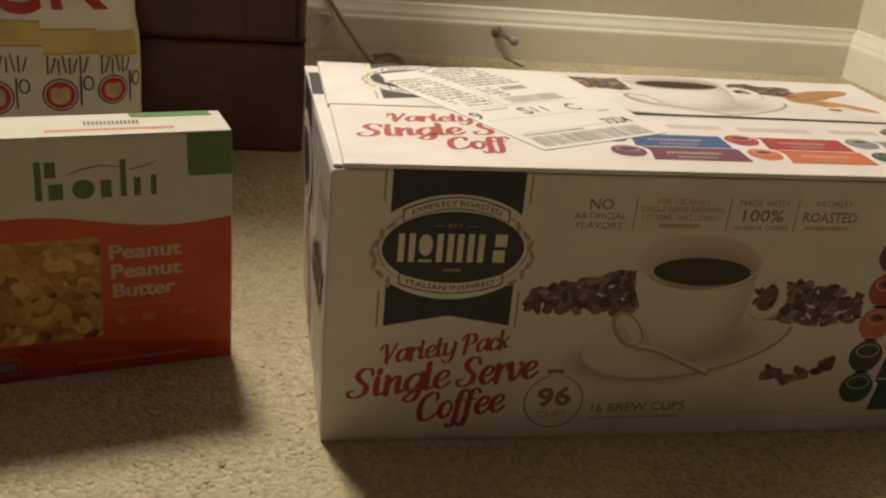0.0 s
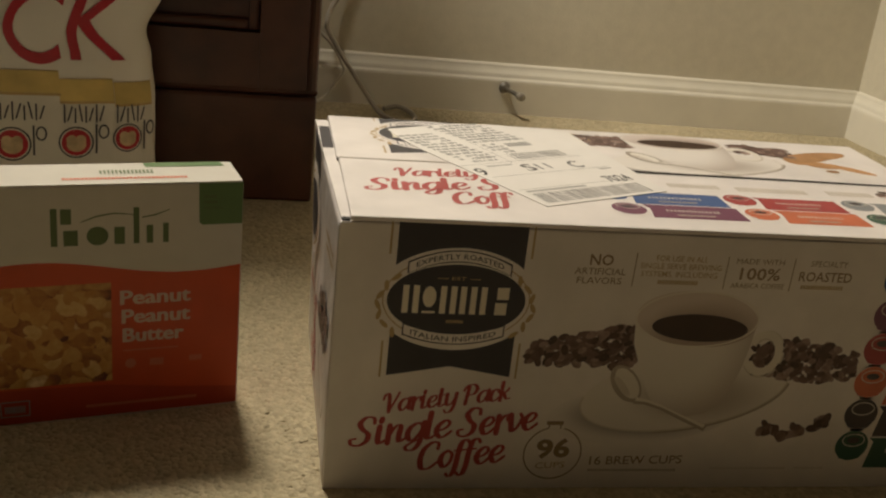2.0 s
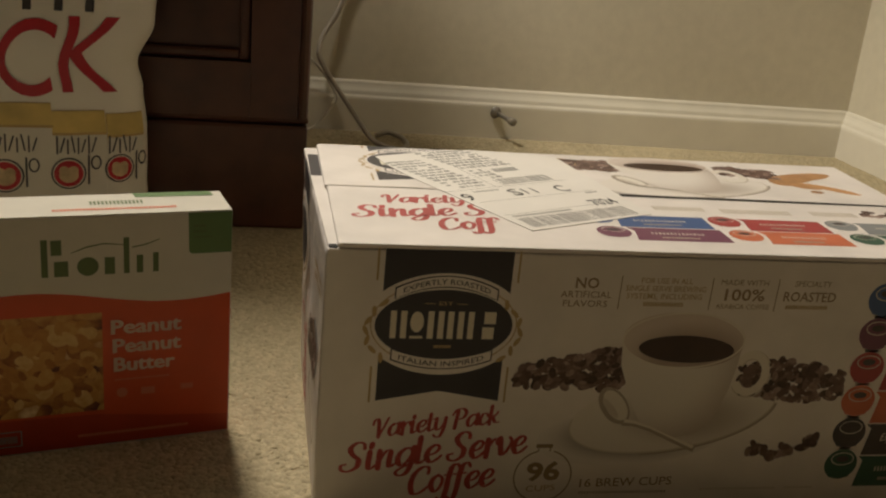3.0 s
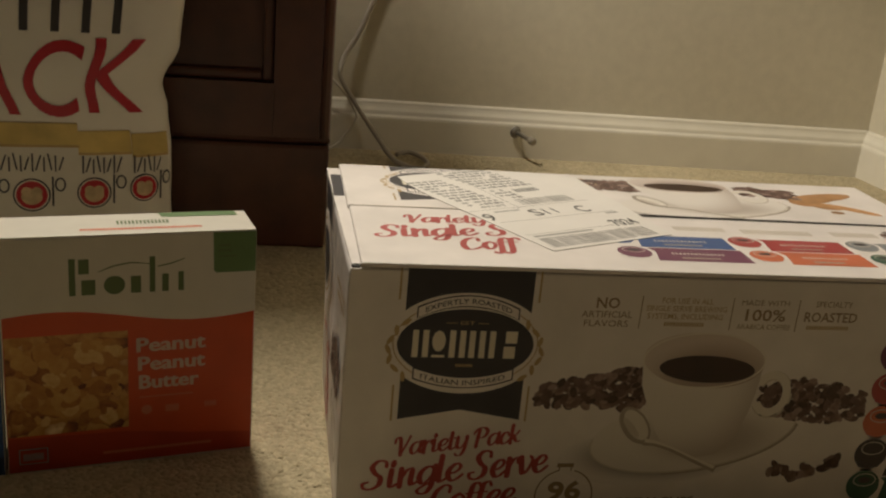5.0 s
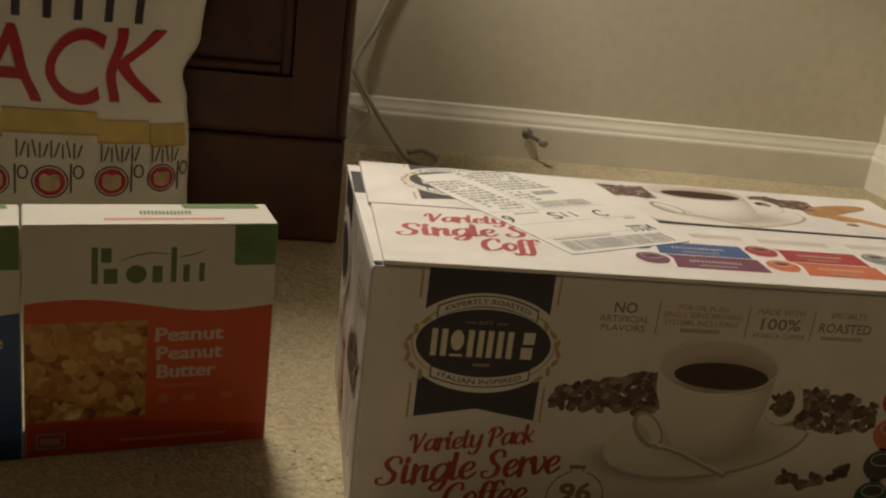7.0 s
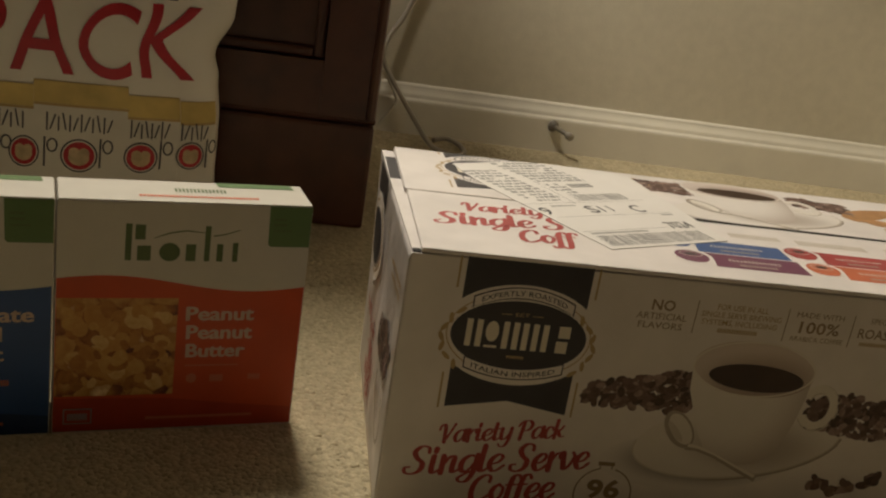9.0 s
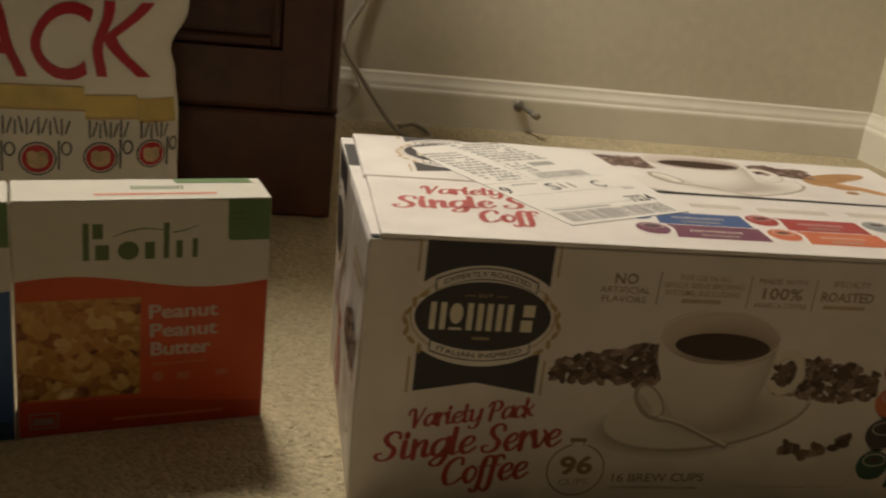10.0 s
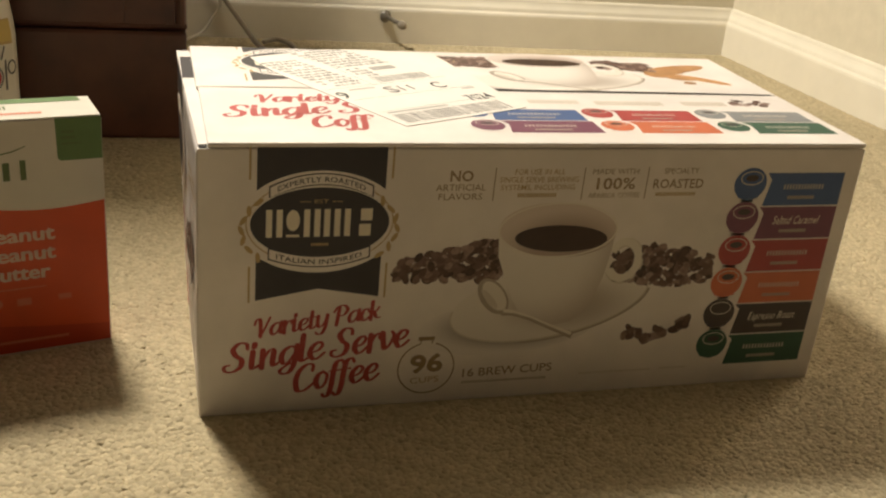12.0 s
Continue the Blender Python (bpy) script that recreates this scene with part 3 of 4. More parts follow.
for i in range(len(rims[0])):
    j = (i + 1) % len(rims[0])
    bm.faces.new((rims[0][i], rims[0][j], rims[1][j], rims[1][i]))
bmesh.ops.recalc_face_normals(bm, faces=bm.faces[:])
part("side_panel", bm, SIDE_CARTON, carton, "darker mottled bulging side panel", smooth=True)

L1, L2, L3, L4, L5 = 0.00012, 0.00024, 0.00036, 0.00048, 0.00062


def leaf_wreath(cu, cv, ru, rv, sides=(1, -1)):
    leaves = []
    for s in sides:
        for k in range(7):
            a = radians(-38 + 76 * k / 6)
            x, y = cu + s * ru * math.cos(a), cv + rv * math.sin(a)
            leaves.append(ellipse(x, y, 0.0034, 0.0014, 10, 90 + s * math.degrees(a) * 0.8 + (24 if k % 2 else -24)))
    return joined(leaves)


def banner(cu, cv, half, rise, high, n=12):
    """A curved ribbon: its middle rises by rise over its ends."""
    top, low = [], []
    for i in range(n + 1):
        x = -half + 2 * half * i / n
        y = rise * (1 - (x / half) ** 2)
        top.append((cu + x, cv + y + high / 2))
        low.append((cu + x, cv + y - high / 2))
    return poly(*(top + low[::-1]))


def bent(shape, cu, half, rise):
    return [(u, v + rise * (1 - ((u - cu) / half) ** 2)) for u, v in shape[0]], shape[1]


def brand_blocks(u0, v0, u1, v1):
    """The maker's word as plain upright blocks."""
    w, h = u1 - u0, v1 - v0
    out = [rect(u0 + a * w, v0, u0 + b * w, v1) for a, b in ((0.0, 0.055), (0.095, 0.150), (0.345, 0.400), (0.440, 0.495), (0.530, 0.585), (0.625, 0.680), (0.72, 0.775))]
    out += [ellipse(u0 + 0.245 * w, v0 + 0.60 * h, 0.062 * w, 0.38 * h, 20), rect(u0 + 0.185 * w, v0, u0 + 0.305 * w, v0 + 0.09 * h)]
    out += [rect(u0 + 0.87 * w, v0 + 0.56 * h, u0 + 0.98 * w, v1), rect(u0 + 0.86 * w, v0, u0 + 0.97 * w, v0 + 0.44 * h)]
    return out


def emblem(place, cu, cv, ku, kv, low, high, parent):
    """The dark band, the oval badge on it and its wreath. ku, kv: scale of the badge; low, high: ends of the band."""
    w = 0.0358 * ku
    printed("printed_band", poly((cu - w, low), (cu, low + 0.0064 * kv), (cu + w, low), (cu + w, high), (cu - w, high)), place, L1, NAVY, parent, "charcoal printed band")
    lines = []
    for s in (-1, 1):
        x = cu + s * (w + 0.0036 * ku)
        lines += [rect(x - 0.0006, low - 0.001, x + 0.0006, cv - 0.026 * kv), rect(x - 0.0006, cv + 0.026 * kv, x + 0.0006, high)]
    printed_lines("gold_line", lines, place, L1, GOLD, parent)
    badge = printed("oval_badge", ellipse(cu, cv, 0.0462 * ku, 0.0310 * kv, 48), place, L2, CARTON, parent, "oval badge with a wreath and dark centre")
    printed("badge_line", ring(cu, cv, 0.0418 * ku, 0.0262 * kv, 0.0007, 48), place, L3, GOLD, badge)
    printed("badge_centre", ellipse(cu, cv - 0.0004, 0.0392 * ku, 0.0216 * kv, 48), place, L3, NAVY, badge)
    printed("wreath", leaf_wreath(cu, cv - 0.004 * kv, 0.0440 * ku, 0.0270 * kv), place, L4, GOLD, badge)
    for s in (1, -1):
        y = cv + s * 0.0185 * kv
        rise = (0.0075 if s > 0 else -0.0055) * kv
        printed("ribbon_edge", banner(cu, y, 0.0292 * ku, rise, 0.0072 * kv), place, L4, NAVY, badge)
        printed("ribbon", banner(cu, y, 0.0284 * ku, rise, 0.0058 * kv), place, L5, CARTON, badge)
        line = words("EXPERTLY ROASTED" if s > 0 else "ITALIAN INSPIRED", cu - 0.0245 * ku, y - 0.0016 * kv, cu + 0.0245 * ku, y - 0.0016 * kv, 0.0031 * kv, 0, 0.01, 2)
        printed("ribbon_lettering", bent(line, cu, 0.0284 * ku, rise), place, L5 + 0.00006, NAVY, badge)
    for block in brand_blocks(cu - 0.0305 * ku, cv - 0.0085 * kv, cu + 0.0305 * ku, cv + 0.0082 * kv):
        printed("cream_block", block, place, L5, PALE, badge)
    printed_lines("small_lettering", ([words("EST", cu - 0.004 * ku, cv + 0.0118 * kv, cu + 0.004 * ku, cv + 0.0118 * kv, 0.0022 * kv, 0, 0, 2), bars(cu - 0.005 * ku, cv - 0.0142 * kv, cu + 0.005 * ku, cv - 0.0124 * kv, 4, 0.7), rect(cu - 0.012 * ku, cv + 0.0125 * kv, cu - 0.006 * ku, cv + 0.0129 * kv), rect(cu + 0.006 * ku, cv + 0.0125 * kv, cu + 0.012 * ku, cv + 0.0129 * kv)]), place, L5, GOLD, badge)
    return badge


emblem(on_front, 0.0672, 0.1234, 1.0, 1.0, 0.0757, BH - 0.0012, carton)
brushed("Variety Pack", 0.0318, 0.0518, 0.1052, 0.0612, 0.0078, on_front, L4 + 0.00015, RED, carton, "red brush lettering")
brushed("Single", 0.0150, 0.0290, 0.0722, 0.0358, 0.0115, on_front, L2, RED, carton, "red brush lettering", thick=0.305)
brushed("Serve", 0.0775, 0.0358, 0.1232, 0.0414, 0.0115, on_front, L3 + 0.00015, RED, carton, "red brush lettering", thick=0.305)
brushed("Coffee", 0.0550, 0.0130, 0.1060, 0.0190, 0.0115, on_front, L3, RED, carton, "red brush lettering", thick=0.305)
# count badge
printed("count_ring", joined([ring(0.1362, 0.0248, 0.0182, 0.0182, 0.0009, 40, 106, 434), rect(0.1300, 0.0442, 0.1402, 0.0468), rect(0.1312, 0.0418, 0.1320, 0.0442), rect(0.1384, 0.0418, 0.1392, 0.0442)]), on_front, L2, BROWN, carton)
printed("lettering", words("96", 0.1262, 0.0218, 0.1468, 0.0226, 0.0120, 0, 0.035), on_front, L2, BROWN, carton, "brown number")
printed("lettering", words("CUPS", 0.1268, 0.0140, 0.1450, 0.0148, 0.0042, 0, 0.0), on_front, L2, GOLD, carton)
printed("lettering", words("16 BREW CUPS", 0.1602, 0.0168, 0.2195, 0.0178, 0.0058, 0, 0.01), on_front, L2, BROWN, carton)
printed_lines("small_print", ([bars(0.1602, 0.0120, 0.2170, 0.0138, 13, 0.62)]), on_front, L2, GREY, carton)
printed_lines("small_print", ([bars(0.2390, 0.0135, 0.2900, 0.0150, 10, 0.6), bars(0.2960, 0.0138, 0.3160, 0.0152, 4, 0.6)]), on_front, L2, GREY2, carton)
# claims along the top
for text, u0, u1, v, high, bold in (("NO", 0.1402, 0.1540, 0.1474, 0.0064, 0.02), ("ARTIFICIAL", 0.1322, 0.1622, 0.1416, 0.0040, 0.004), ("FLAVORS", 0.1342, 0.1604, 0.1360, 0.0040, 0.004), ("MADE WITH", 0.2275, 0.2570, 0.1512, 0.0034, 0.0), ("100%", 0.2310, 0.2560, 0.1416, 0.0072, 0.015), ("ARABICA COFFEE", 0.2265, 0.2600, 0.1362, 0.0032, 0.0), ("SPECIALTY", 0.2738, 0.2970, 0.1512, 0.0036, 0.0), ("ROASTED", 0.2680, 0.3015, 0.1418, 0.0060, 0.012)):
    printed("lettering", words(text, u0, v, u1, v, high, 0, bold, 2), on_front, L2, BROWN, carton)
for text, u0, u1, v in (("FOR USE IN ALL", 0.1790, 0.2100, 0.1512), ("SINGLE SERVE BREWING", 0.1702, 0.2190, 0.1464), ("SYSTEMS, INCLUDING", 0.1712, 0.2172, 0.1416)):
    printed("lettering", words(text, u0, v, u1, v, 0.0034, 0, 0.006, 2), on_front, L2, GOLD, carton)
printed_lines("small_print", ([bars(0.1820, 0.1370, 0.2065, 0.1396, 7, 0.7), bars(0.2705, 0.1368, 0.2975, 0.1392, 7, 0.7)]), on_front, L2, GOLD, carton)
printed_lines("divider_line", ([stroke([(x - 0.0004, 0.1352), (x - 0.0002, 0.1555)], 0.0006) for x in (0.1674, 0.2226, 0.2637)]), on_front, L2, BROWN, carton)


def turned(shape, cu, cv, deg):
    """A shape turned about (cu, cv)."""
    c, k = math.cos(radians(deg)), math.sin(radians(deg))
    return [(cu + (u - cu) * c - (v - cv) * k, cv + (u - cu) * k + (v - cv) * c) for u, v in shape[0]], shape[1]


def cup_picture(place, cu, cv, ku, kv, parent, up):
    """A printed picture of a cup of coffee on its saucer, with a spoon."""
    def q(shape):
        return moved(shape, cu, cv, ku, kv)
    white, paper = (0.765, 0.715, 0.665), (0.785, 0.735, 0.705)

    def faded(name, inner, outer, du, dv, ru, rv, start):
        return oval_fade(name, inner, outer, cu + du * ku, cv + dv * kv, ru * ku, rv * kv, up, start)
    shade = faded("print_saucer_shade", (0.20, 0.165, 0.145), paper, -0.022, -0.0590, 0.0600, 0.0200, 0.35)
    saucer = faded("print_saucer", (0.50, 0.44, 0.39), white, 0.010, -0.0460, 0.0560, 0.0230, 0.30)
    bowl = faded("print_cup_side", white, (0.47, 0.395, 0.345), -0.010, -0.012, 0.060, 0.062, 0.40)
    inside = faded("print_cup_inside", (0.42, 0.33, 0.28), (0.66, 0.57, 0.52), 0.006, -0.004, 0.046, 0.024, 0.45)
    pic = printed("cup_picture", q(ellipse(-0.022, -0.0590, 0.0600, 0.0200, 48, 4)), place, L1, shade, parent, "printed white cup of black coffee on a saucer")
    printed("picture_saucer", q(ellipse(0.0015, -0.0435, 0.0655, 0.0255, 48, 10)), place, L2, saucer, pic)
    printed("picture_saucer_edge", q(turned(ring(0.0025, -0.0443, 0.0660, 0.0259, 0.0018, 40, -110, -8), 0.0025, -0.0443, 10)), place, L1 + 0.00006, GREY, pic)
    printed("picture_saucer_rim", q(turned(ring(0.0015, -0.0433, 0.0655, 0.0255, 0.0010, 48, 165, 372), 0.0015, -0.0433, 10)), place, L3, GREY2, pic)
    body = [(-0.0378, 0.002), (-0.0365, -0.012), (-0.0305, -0.027), (-0.0245, -0.041), (-0.0175, -0.0525), (-0.0120, -0.0580), (0.0020, -0.0605), (0.0160, -0.0580), (0.0235, -0.0525), (0.0290, -0.042), (0.0335, -0.028), (0.0362, -0.012), (0.0372, 0.001)]
    printed("picture_handle_shade", q(ring(0.0460, -0.0172, 0.0132, 0.0158, 0.0062, 28, -150, 150)), place, L3 + 0.00004, GREY2, pic)
    printed("picture_handle", q(ring(0.0455, -0.0165, 0.0125, 0.0150, 0.0052, 28, -150, 150)), place, L3 + 0.00008, CREAM, pic)
    printed("picture_body", q(poly(*body)), place, L4, bowl, pic)
    printed("picture_rim", q(ellipse(0.0, 0.0045, 0.0380, 0.0178, 40, -4)), place, L4 + 0.00008, inside, pic)
    printed("picture_coffee", q(ellipse(0.0024, -0.0010, 0.0300, 0.0088, 36, -2)), place, L5, COFFEE, pic)
    printed("picture_rim_edge", q(ring(0.0, 0.0045, 0.0384, 0.0181, 0.0011, 40)), place, L5, CREAM, pic)
    printed("picture_spoon", q(joined([ellipse(-0.0368, -0.0385, 0.0142, 0.0080, 28, -54), stroke([(-0.0300, -0.0495), (-0.0230, -0.0505), (-0.0120, -0.0545), (0.0040, -0.0622), (0.0190, -0.0680)], [0.0050, 0.0034, 0.0026, 0.0030, 0.0052])])), place, L5, GREY, pic)
    printed("picture_spoon_gleam", q(joined([ellipse(-0.0360, -0.0382, 0.0118, 0.0058, 24, -54), stroke([(-0.0290, -0.0485), (-0.0220, -0.0496), (-0.0110, -0.0536), (0.0050, -0.0612), (0.0180, -0.0668)], [0.0026, 0.0018, 0.0012, 0.0014, 0.0026])])), place, L5 + 0.00004, CREAM, pic)
    printed("picture_spoon_shade", q(ellipse(-0.0390, -0.0400, 0.0085, 0.0022, 16, -50)), place, L5 + 0.00008, GREY2, pic)
    return pic


def bean_heap(inside, u0, v0, u1, v1, n, size, seed):
    """Scattered bean outlines where inside(u, v) holds."""
    rng = random.Random(seed)
    out = []
    while len(out) < n:
        u, v = rng.uniform(u0, u1), rng.uniform(v0, v1)
        if inside((u - u0) / (u1 - u0), (v - v0) / (v1 - v0)):
            s = size * rng.uniform(0.75, 1.2)
            out.append(ellipse(u, v, s, s * rng.uniform(0.55, 0.75), 12, rng.gauss(20, 45)))
    return joined(out)


def beans_in_layers(name, shape, place, lift, mat, parent, label):
    """Bean outlines, each a hair above the last."""
    me = bpy.data.meshes.new(name)
    pts, k = [], 0
    for face in shape[1]:
        for i in face:
            pts.append(place(*shape[0][i], lift + 0.0002 * k / len(shape[1])))
        k += 1
    me.from_pydata(pts, [], shape[1])
    me.update()
    return tagged(mesh_object(name, me, mat, parent, label), kind="stuff")


beans_in_layers("beans_picture", bean_heap(lambda a, b: abs(b - (0.30 + 0.22 * a)) < 0.16 + 0.34 * a ** 0.6, 0.1125, 0.0835, 0.1790, 0.1110, 270, 0.0031, 3), on_front, L2, BEAN, carton, "printed dark coffee beans")
beans_in_layers("beans_picture", bean_heap(lambda a, b: abs(b - (0.60 - 0.18 * a)) < 0.46 - 0.26 * abs(a - 0.55), 0.2500, 0.0745, 0.3190, 0.1050, 230, 0.0031, 5), on_front, L2, BEAN, carton, "printed dark coffee beans")
beans_in_layers("beans_picture", bean_heap(lambda a, b: abs(b - (0.62 - 0.9 * a if a < 0.45 else 0.05 + 0.9 * a)) < 0.22, 0.2660, 0.0340, 0.3120, 0.0500, 26, 0.0040, 7), on_front, L2, BEAN, carton, "printed dark coffee beans")
cup_picture(on_front, 0.2112, 0.1110, 1.0, 1.0, carton, "z")
printed("handle_bean", ellipse(0.2560, 0.0945, 0.0042, 0.0036, 14, 30), on_front, L4, BEAN, carton)


def flavour_label(place, i, cu, cv, r, u1, v0, v1, mat, text, parent, slant=0.0):
    """A coloured label with a round pod picture at its end."""
    high = v1 - v0
    lab = printed("flavour_label", poly((cu + r * 1.02, v0), (u1 - slant, v0), (u1, v1), (cu + r * 0.98 + slant, v1), (cu + r * 1.30, cv + high * 0.12), (cu + r * 1.2, cv - high * 0.2)), place, L2, mat, parent)
    printed("pod_edge", ellipse(cu, cv, r * 1.14, r * 1.12, 28), place, L3, CARTON, lab)
    printed("pod_cup", poly((cu - r * 0.95, cv + r * 0.1), (cu - r * 0.62, cv - r * 0.82), (cu, cv - r * 0.98), (cu + r * 0.62, cv - r * 0.82), (cu + r * 0.95, cv + r * 0.1)), place, L4 - 0.00004, mat, lab)
    printed("pod_picture", ellipse(cu, cv, r, r * 0.96, 28), place, L4, mat, lab)
    printed("pod_lid_line", ring(cu + r * 0.04, cv + r * 0.34, r * 0.70, r * 0.42, r * 0.06, 24), place, L5, GREY2, lab)
    printed("pod_lid_mark", ellipse(cu + r * 0.04, cv + r * 0.34, r * 0.40, r * 0.20, 16), place, L5, ESPRESSO, lab)
    a, b = cu + r * 2.0, u1 - (u1 - cu) * 0.16
    if text:
        printed("label_lettering", words(text, a, v0 + high * 0.46, b, v0 + high * 0.46, high * 0.26, 0.3, 0.0, 2), place, L3, SOFTWHITE, lab)
    else:
        printed("label_print_line", bars(a + 0.002, v0 + high * 0.50, b - 0.002, v0 + high * 0.65, 6, 0.45), place, L3, GREY2, lab)
    printed("label_print_line", bars(a + 0.006, v0 + high * 0.20, b - 0.008, v0 + high * 0.30, 5, 0.85), place, L3, GREY, lab)
    return lab


FLAVOURS = [(BLUE, ""), (PURPLE, "Salted Caramel"), (CRIMSON, ""), (ORANGE, ""), (ESPRESSO, "Espresso Roast"), (FOREST, "")]
for i, (ink, text) in enumerate(FLAVOURS):
    flavour_label(on_front, i, 0.3342 - 0.0006 * i, 0.1440 - 0.0226 * i, 0.0112, 0.4005, 0.1292 - 0.0229 * i, 0.1512 - 0.0229 * i, ink, text, carton)

# top: the front flap
brushed("Variety", 0.0378, 0.0745, 0.0890, 0.0790, 0.0100, on_top, L3, RED, carton, "red brush lettering")
brushed("Single", 0.0185, 0.0450, 0.0790, 0.0535, 0.0135, on_top, L2, RED, carton, "red brush lettering", thick=0.305)
brushed("S", 0.0865, 0.0540, 0.1000, 0.0560, 0.0135, on_top, L3, RED, carton, "red brush lettering", thick=0.305)
brushed("Coff", 0.0660, 0.0265, 0.1005, 0.0310, 0.0130, on_top, L3 + 0.00015, RED, carton, "red brush lettering", thick=0.305)
for cu, u1, far, near in ((0.1665, 0.2370, BLUE, PURPLE), (0.2505, 0.3165, CRIMSON, ORANGE), (0.3310, 0.3990, SLATE, FOREST)):
    flavour_label(on_top, 0, cu + 0.001, 0.0590, 0.0105, u1 + 0.002, 0.0430, 0.0655, far, "", carton)
    flavour_label(on_top, 0, cu + 0.004, 0.0330, 0.0105, u1 + 0.004, 0.0190, 0.0418, near, "", carton)
printed_lines("small_print", ([bars(0.2130, 0.0790, 0.2480, 0.0870, 6, 0.85), bars(0.2590, 0.0770, 0.3080, 0.0860, 8, 0.85), bars(0.3230, 0.0780, 0.3560, 0.0870, 6, 0.85)]), on_top, L2, GREY2, carton)
beans_in_layers("beans_picture", bean_heap(lambda a, b: abs(b - 0.5) < 0.4, 0.3620, 0.0780, 0.3990, 0.0920, 12, 0.0042, 9), on_top, L2, BEAN, carton, "printed dark coffee beans")
# top: the back flap
printed("gold_seal", joined([ring(0.1790, 0.1850, 0.0120, 0.0135, 0.0016, 28), ring(0.1790, 0.1850, 0.0070, 0.0080, 0.0020, 20)]), on_top, L3, GOLD, carton, "round gold seal")
emblem(on_top, 0.0760, 0.1700, 1.0, 1.22, 0.1225, BD - 0.0012, carton)
cup_picture(on_top, 0.2560, 0.1860, 1.02, 1.08, carton, "y")
beans_in_layers("beans_picture", bean_heap(lambda a, b: abs(b - 0.5) < 0.5, 0.1800, 0.1690, 0.2200, 0.1950, 130, 0.0042, 11), on_top, L2, BEAN, carton, "printed dark coffee beans")
beans_in_layers("beans_picture", bean_heap(lambda a, b: abs(b - 0.62 + 0.25 * a) < 0.36, 0.3000, 0.1640, 0.3440, 0.1960, 130, 0.0042, 13), on_top, L2, BEAN, carton, "printed dark coffee beans")
beans_in_layers("almond_picture", joined([ellipse(0.3420, 0.1590, 0.0120, 0.0100, 18, 20), ellipse(0.3560, 0.1500, 0.0130, 0.0080, 18, -10), ellipse(0.3620, 0.1735, 0.0310, 0.0088, 24, 20), ellipse(0.3730, 0.1440, 0.0200, 0.0052, 20, -38), ellipse(0.3540, 0.1640, 0.0180, 0.0060, 18, 24), ellipse(0.3560, 0.1350, 0.0052, 0.0034, 12, 0)]), on_top, L3, ALMOND, carton, "printed orange-brown almonds")
# dark strips laid on the flaps imitate shade in the open seam
printed("seam_line", stroke([(0.1935, 0.1085), (0.24, 0.1078), (0.30, 0.1076), (0.36, 0.1068), (0.4060, 0.1062)], [0.0064, 0.0044, 0.0048, 0.0042, 0.0030]), on_top, L5, GAP_SHADE, carton, "dark strip painted along the open seam between the flaps")
printed("seam_line", stroke([(0.0060, 0.1066), (0.035, 0.1070), (0.0880, 0.1078)], 0.0013), on_top, L5, GREY, carton)

# left side panel
printed("printed_band", rect(0.1370, 0.1460, 0.1880, BH - 0.0045), on_left, L1, NAVY, carton, "charcoal printed band")
printed("printed_band", rect(-0.0030, 0.1370, 0.0042, 0.1900), lambda u, v, h: (u, v, BH - 0.0026 + h), L1, NAVY, carton)
printed("oval_badge", ellipse(0.1625, 0.1180, 0.0400, 0.0300, 36), on_left, L2, CARTON, carton)
printed("badge_centre", ellipse(0.1625, 0.1180, 0.0270, 0.0190, 36), on_left, L3, NAVY, carton)
printed("badge_ring", ring(0.1625, 0.1180, 0.0345, 0.0250, 0.0016, 36), on_left, L3, GOLD, carton)
brushed("Variety Pack", 0.0950, 0.0560, 0.1750, 0.0610, 0.0078, on_left, L2, RED, carton, "red brush lettering")
brushed("Single", 0.0850, 0.0340, 0.1400, 0.0380, 0.0115, on_left, L2, RED, carton, "red brush lettering")
brushed("Coffee", 0.1000, 0.0150, 0.1550, 0.0190, 0.0115, on_left, L2, RED, carton, "red brush lettering")
beans_in_layers("beans_picture", bean_heap(lambda a, b: abs(b - 0.5) < 0.45 - 0.3 * abs(a - 0.5), 0.0200, 0.0700, 0.0720, 0.1050, 110, 0.0036, 15), on_left, L2, BEAN, carton, "printed dark coffee beans")
printed("picture_cup_edge", ring(0.0400, 0.0560, 0.0220, 0.0300, 0.0030, 30, 160, 380), on_left, L2, GREY, carton)
printed_lines("small_print", ([bars(0.0150, 0.1380, 0.0620, 0.1410, 9, 0.8), bars(0.0150, 0.1310, 0.0560, 0.1340, 8, 0.8)]), on_left, L2, GOLD, carton)

# the shipping label lies on the flaps
sticker = thing("shipping_label", pose(0, 0, 0), "white shipping label with barcodes stuck across the carton top", "label")
SHEET = [(0.1195, 0.0285), (0.2070, 0.0690), (0.1790, 0.2000), (0.1500, 0.2070), (0.1180, 0.2092), (0.0960, 0.2060), (0.0435, 0.1800), (0.0490, 0.1600), (0.0600, 0.1350), (0.0810, 0.0975)]
part("label_sheet", prism(SHEET, lambda p, q, s: (p, q, BH + s), 0.0005, 0.0009), STICKER, sticker, "white paper sheet")
AX = math.radians(24)


def on_label(u, v, h):
    """Label coordinates: u along its lower edge from its near corner, v away from it."""
    return (0.1200 + u * math.cos(AX) - v * math.sin(AX), 0.0290 + u * math.sin(AX) + v * math.cos(AX), BH + 0.0009 + 0.35 * h)


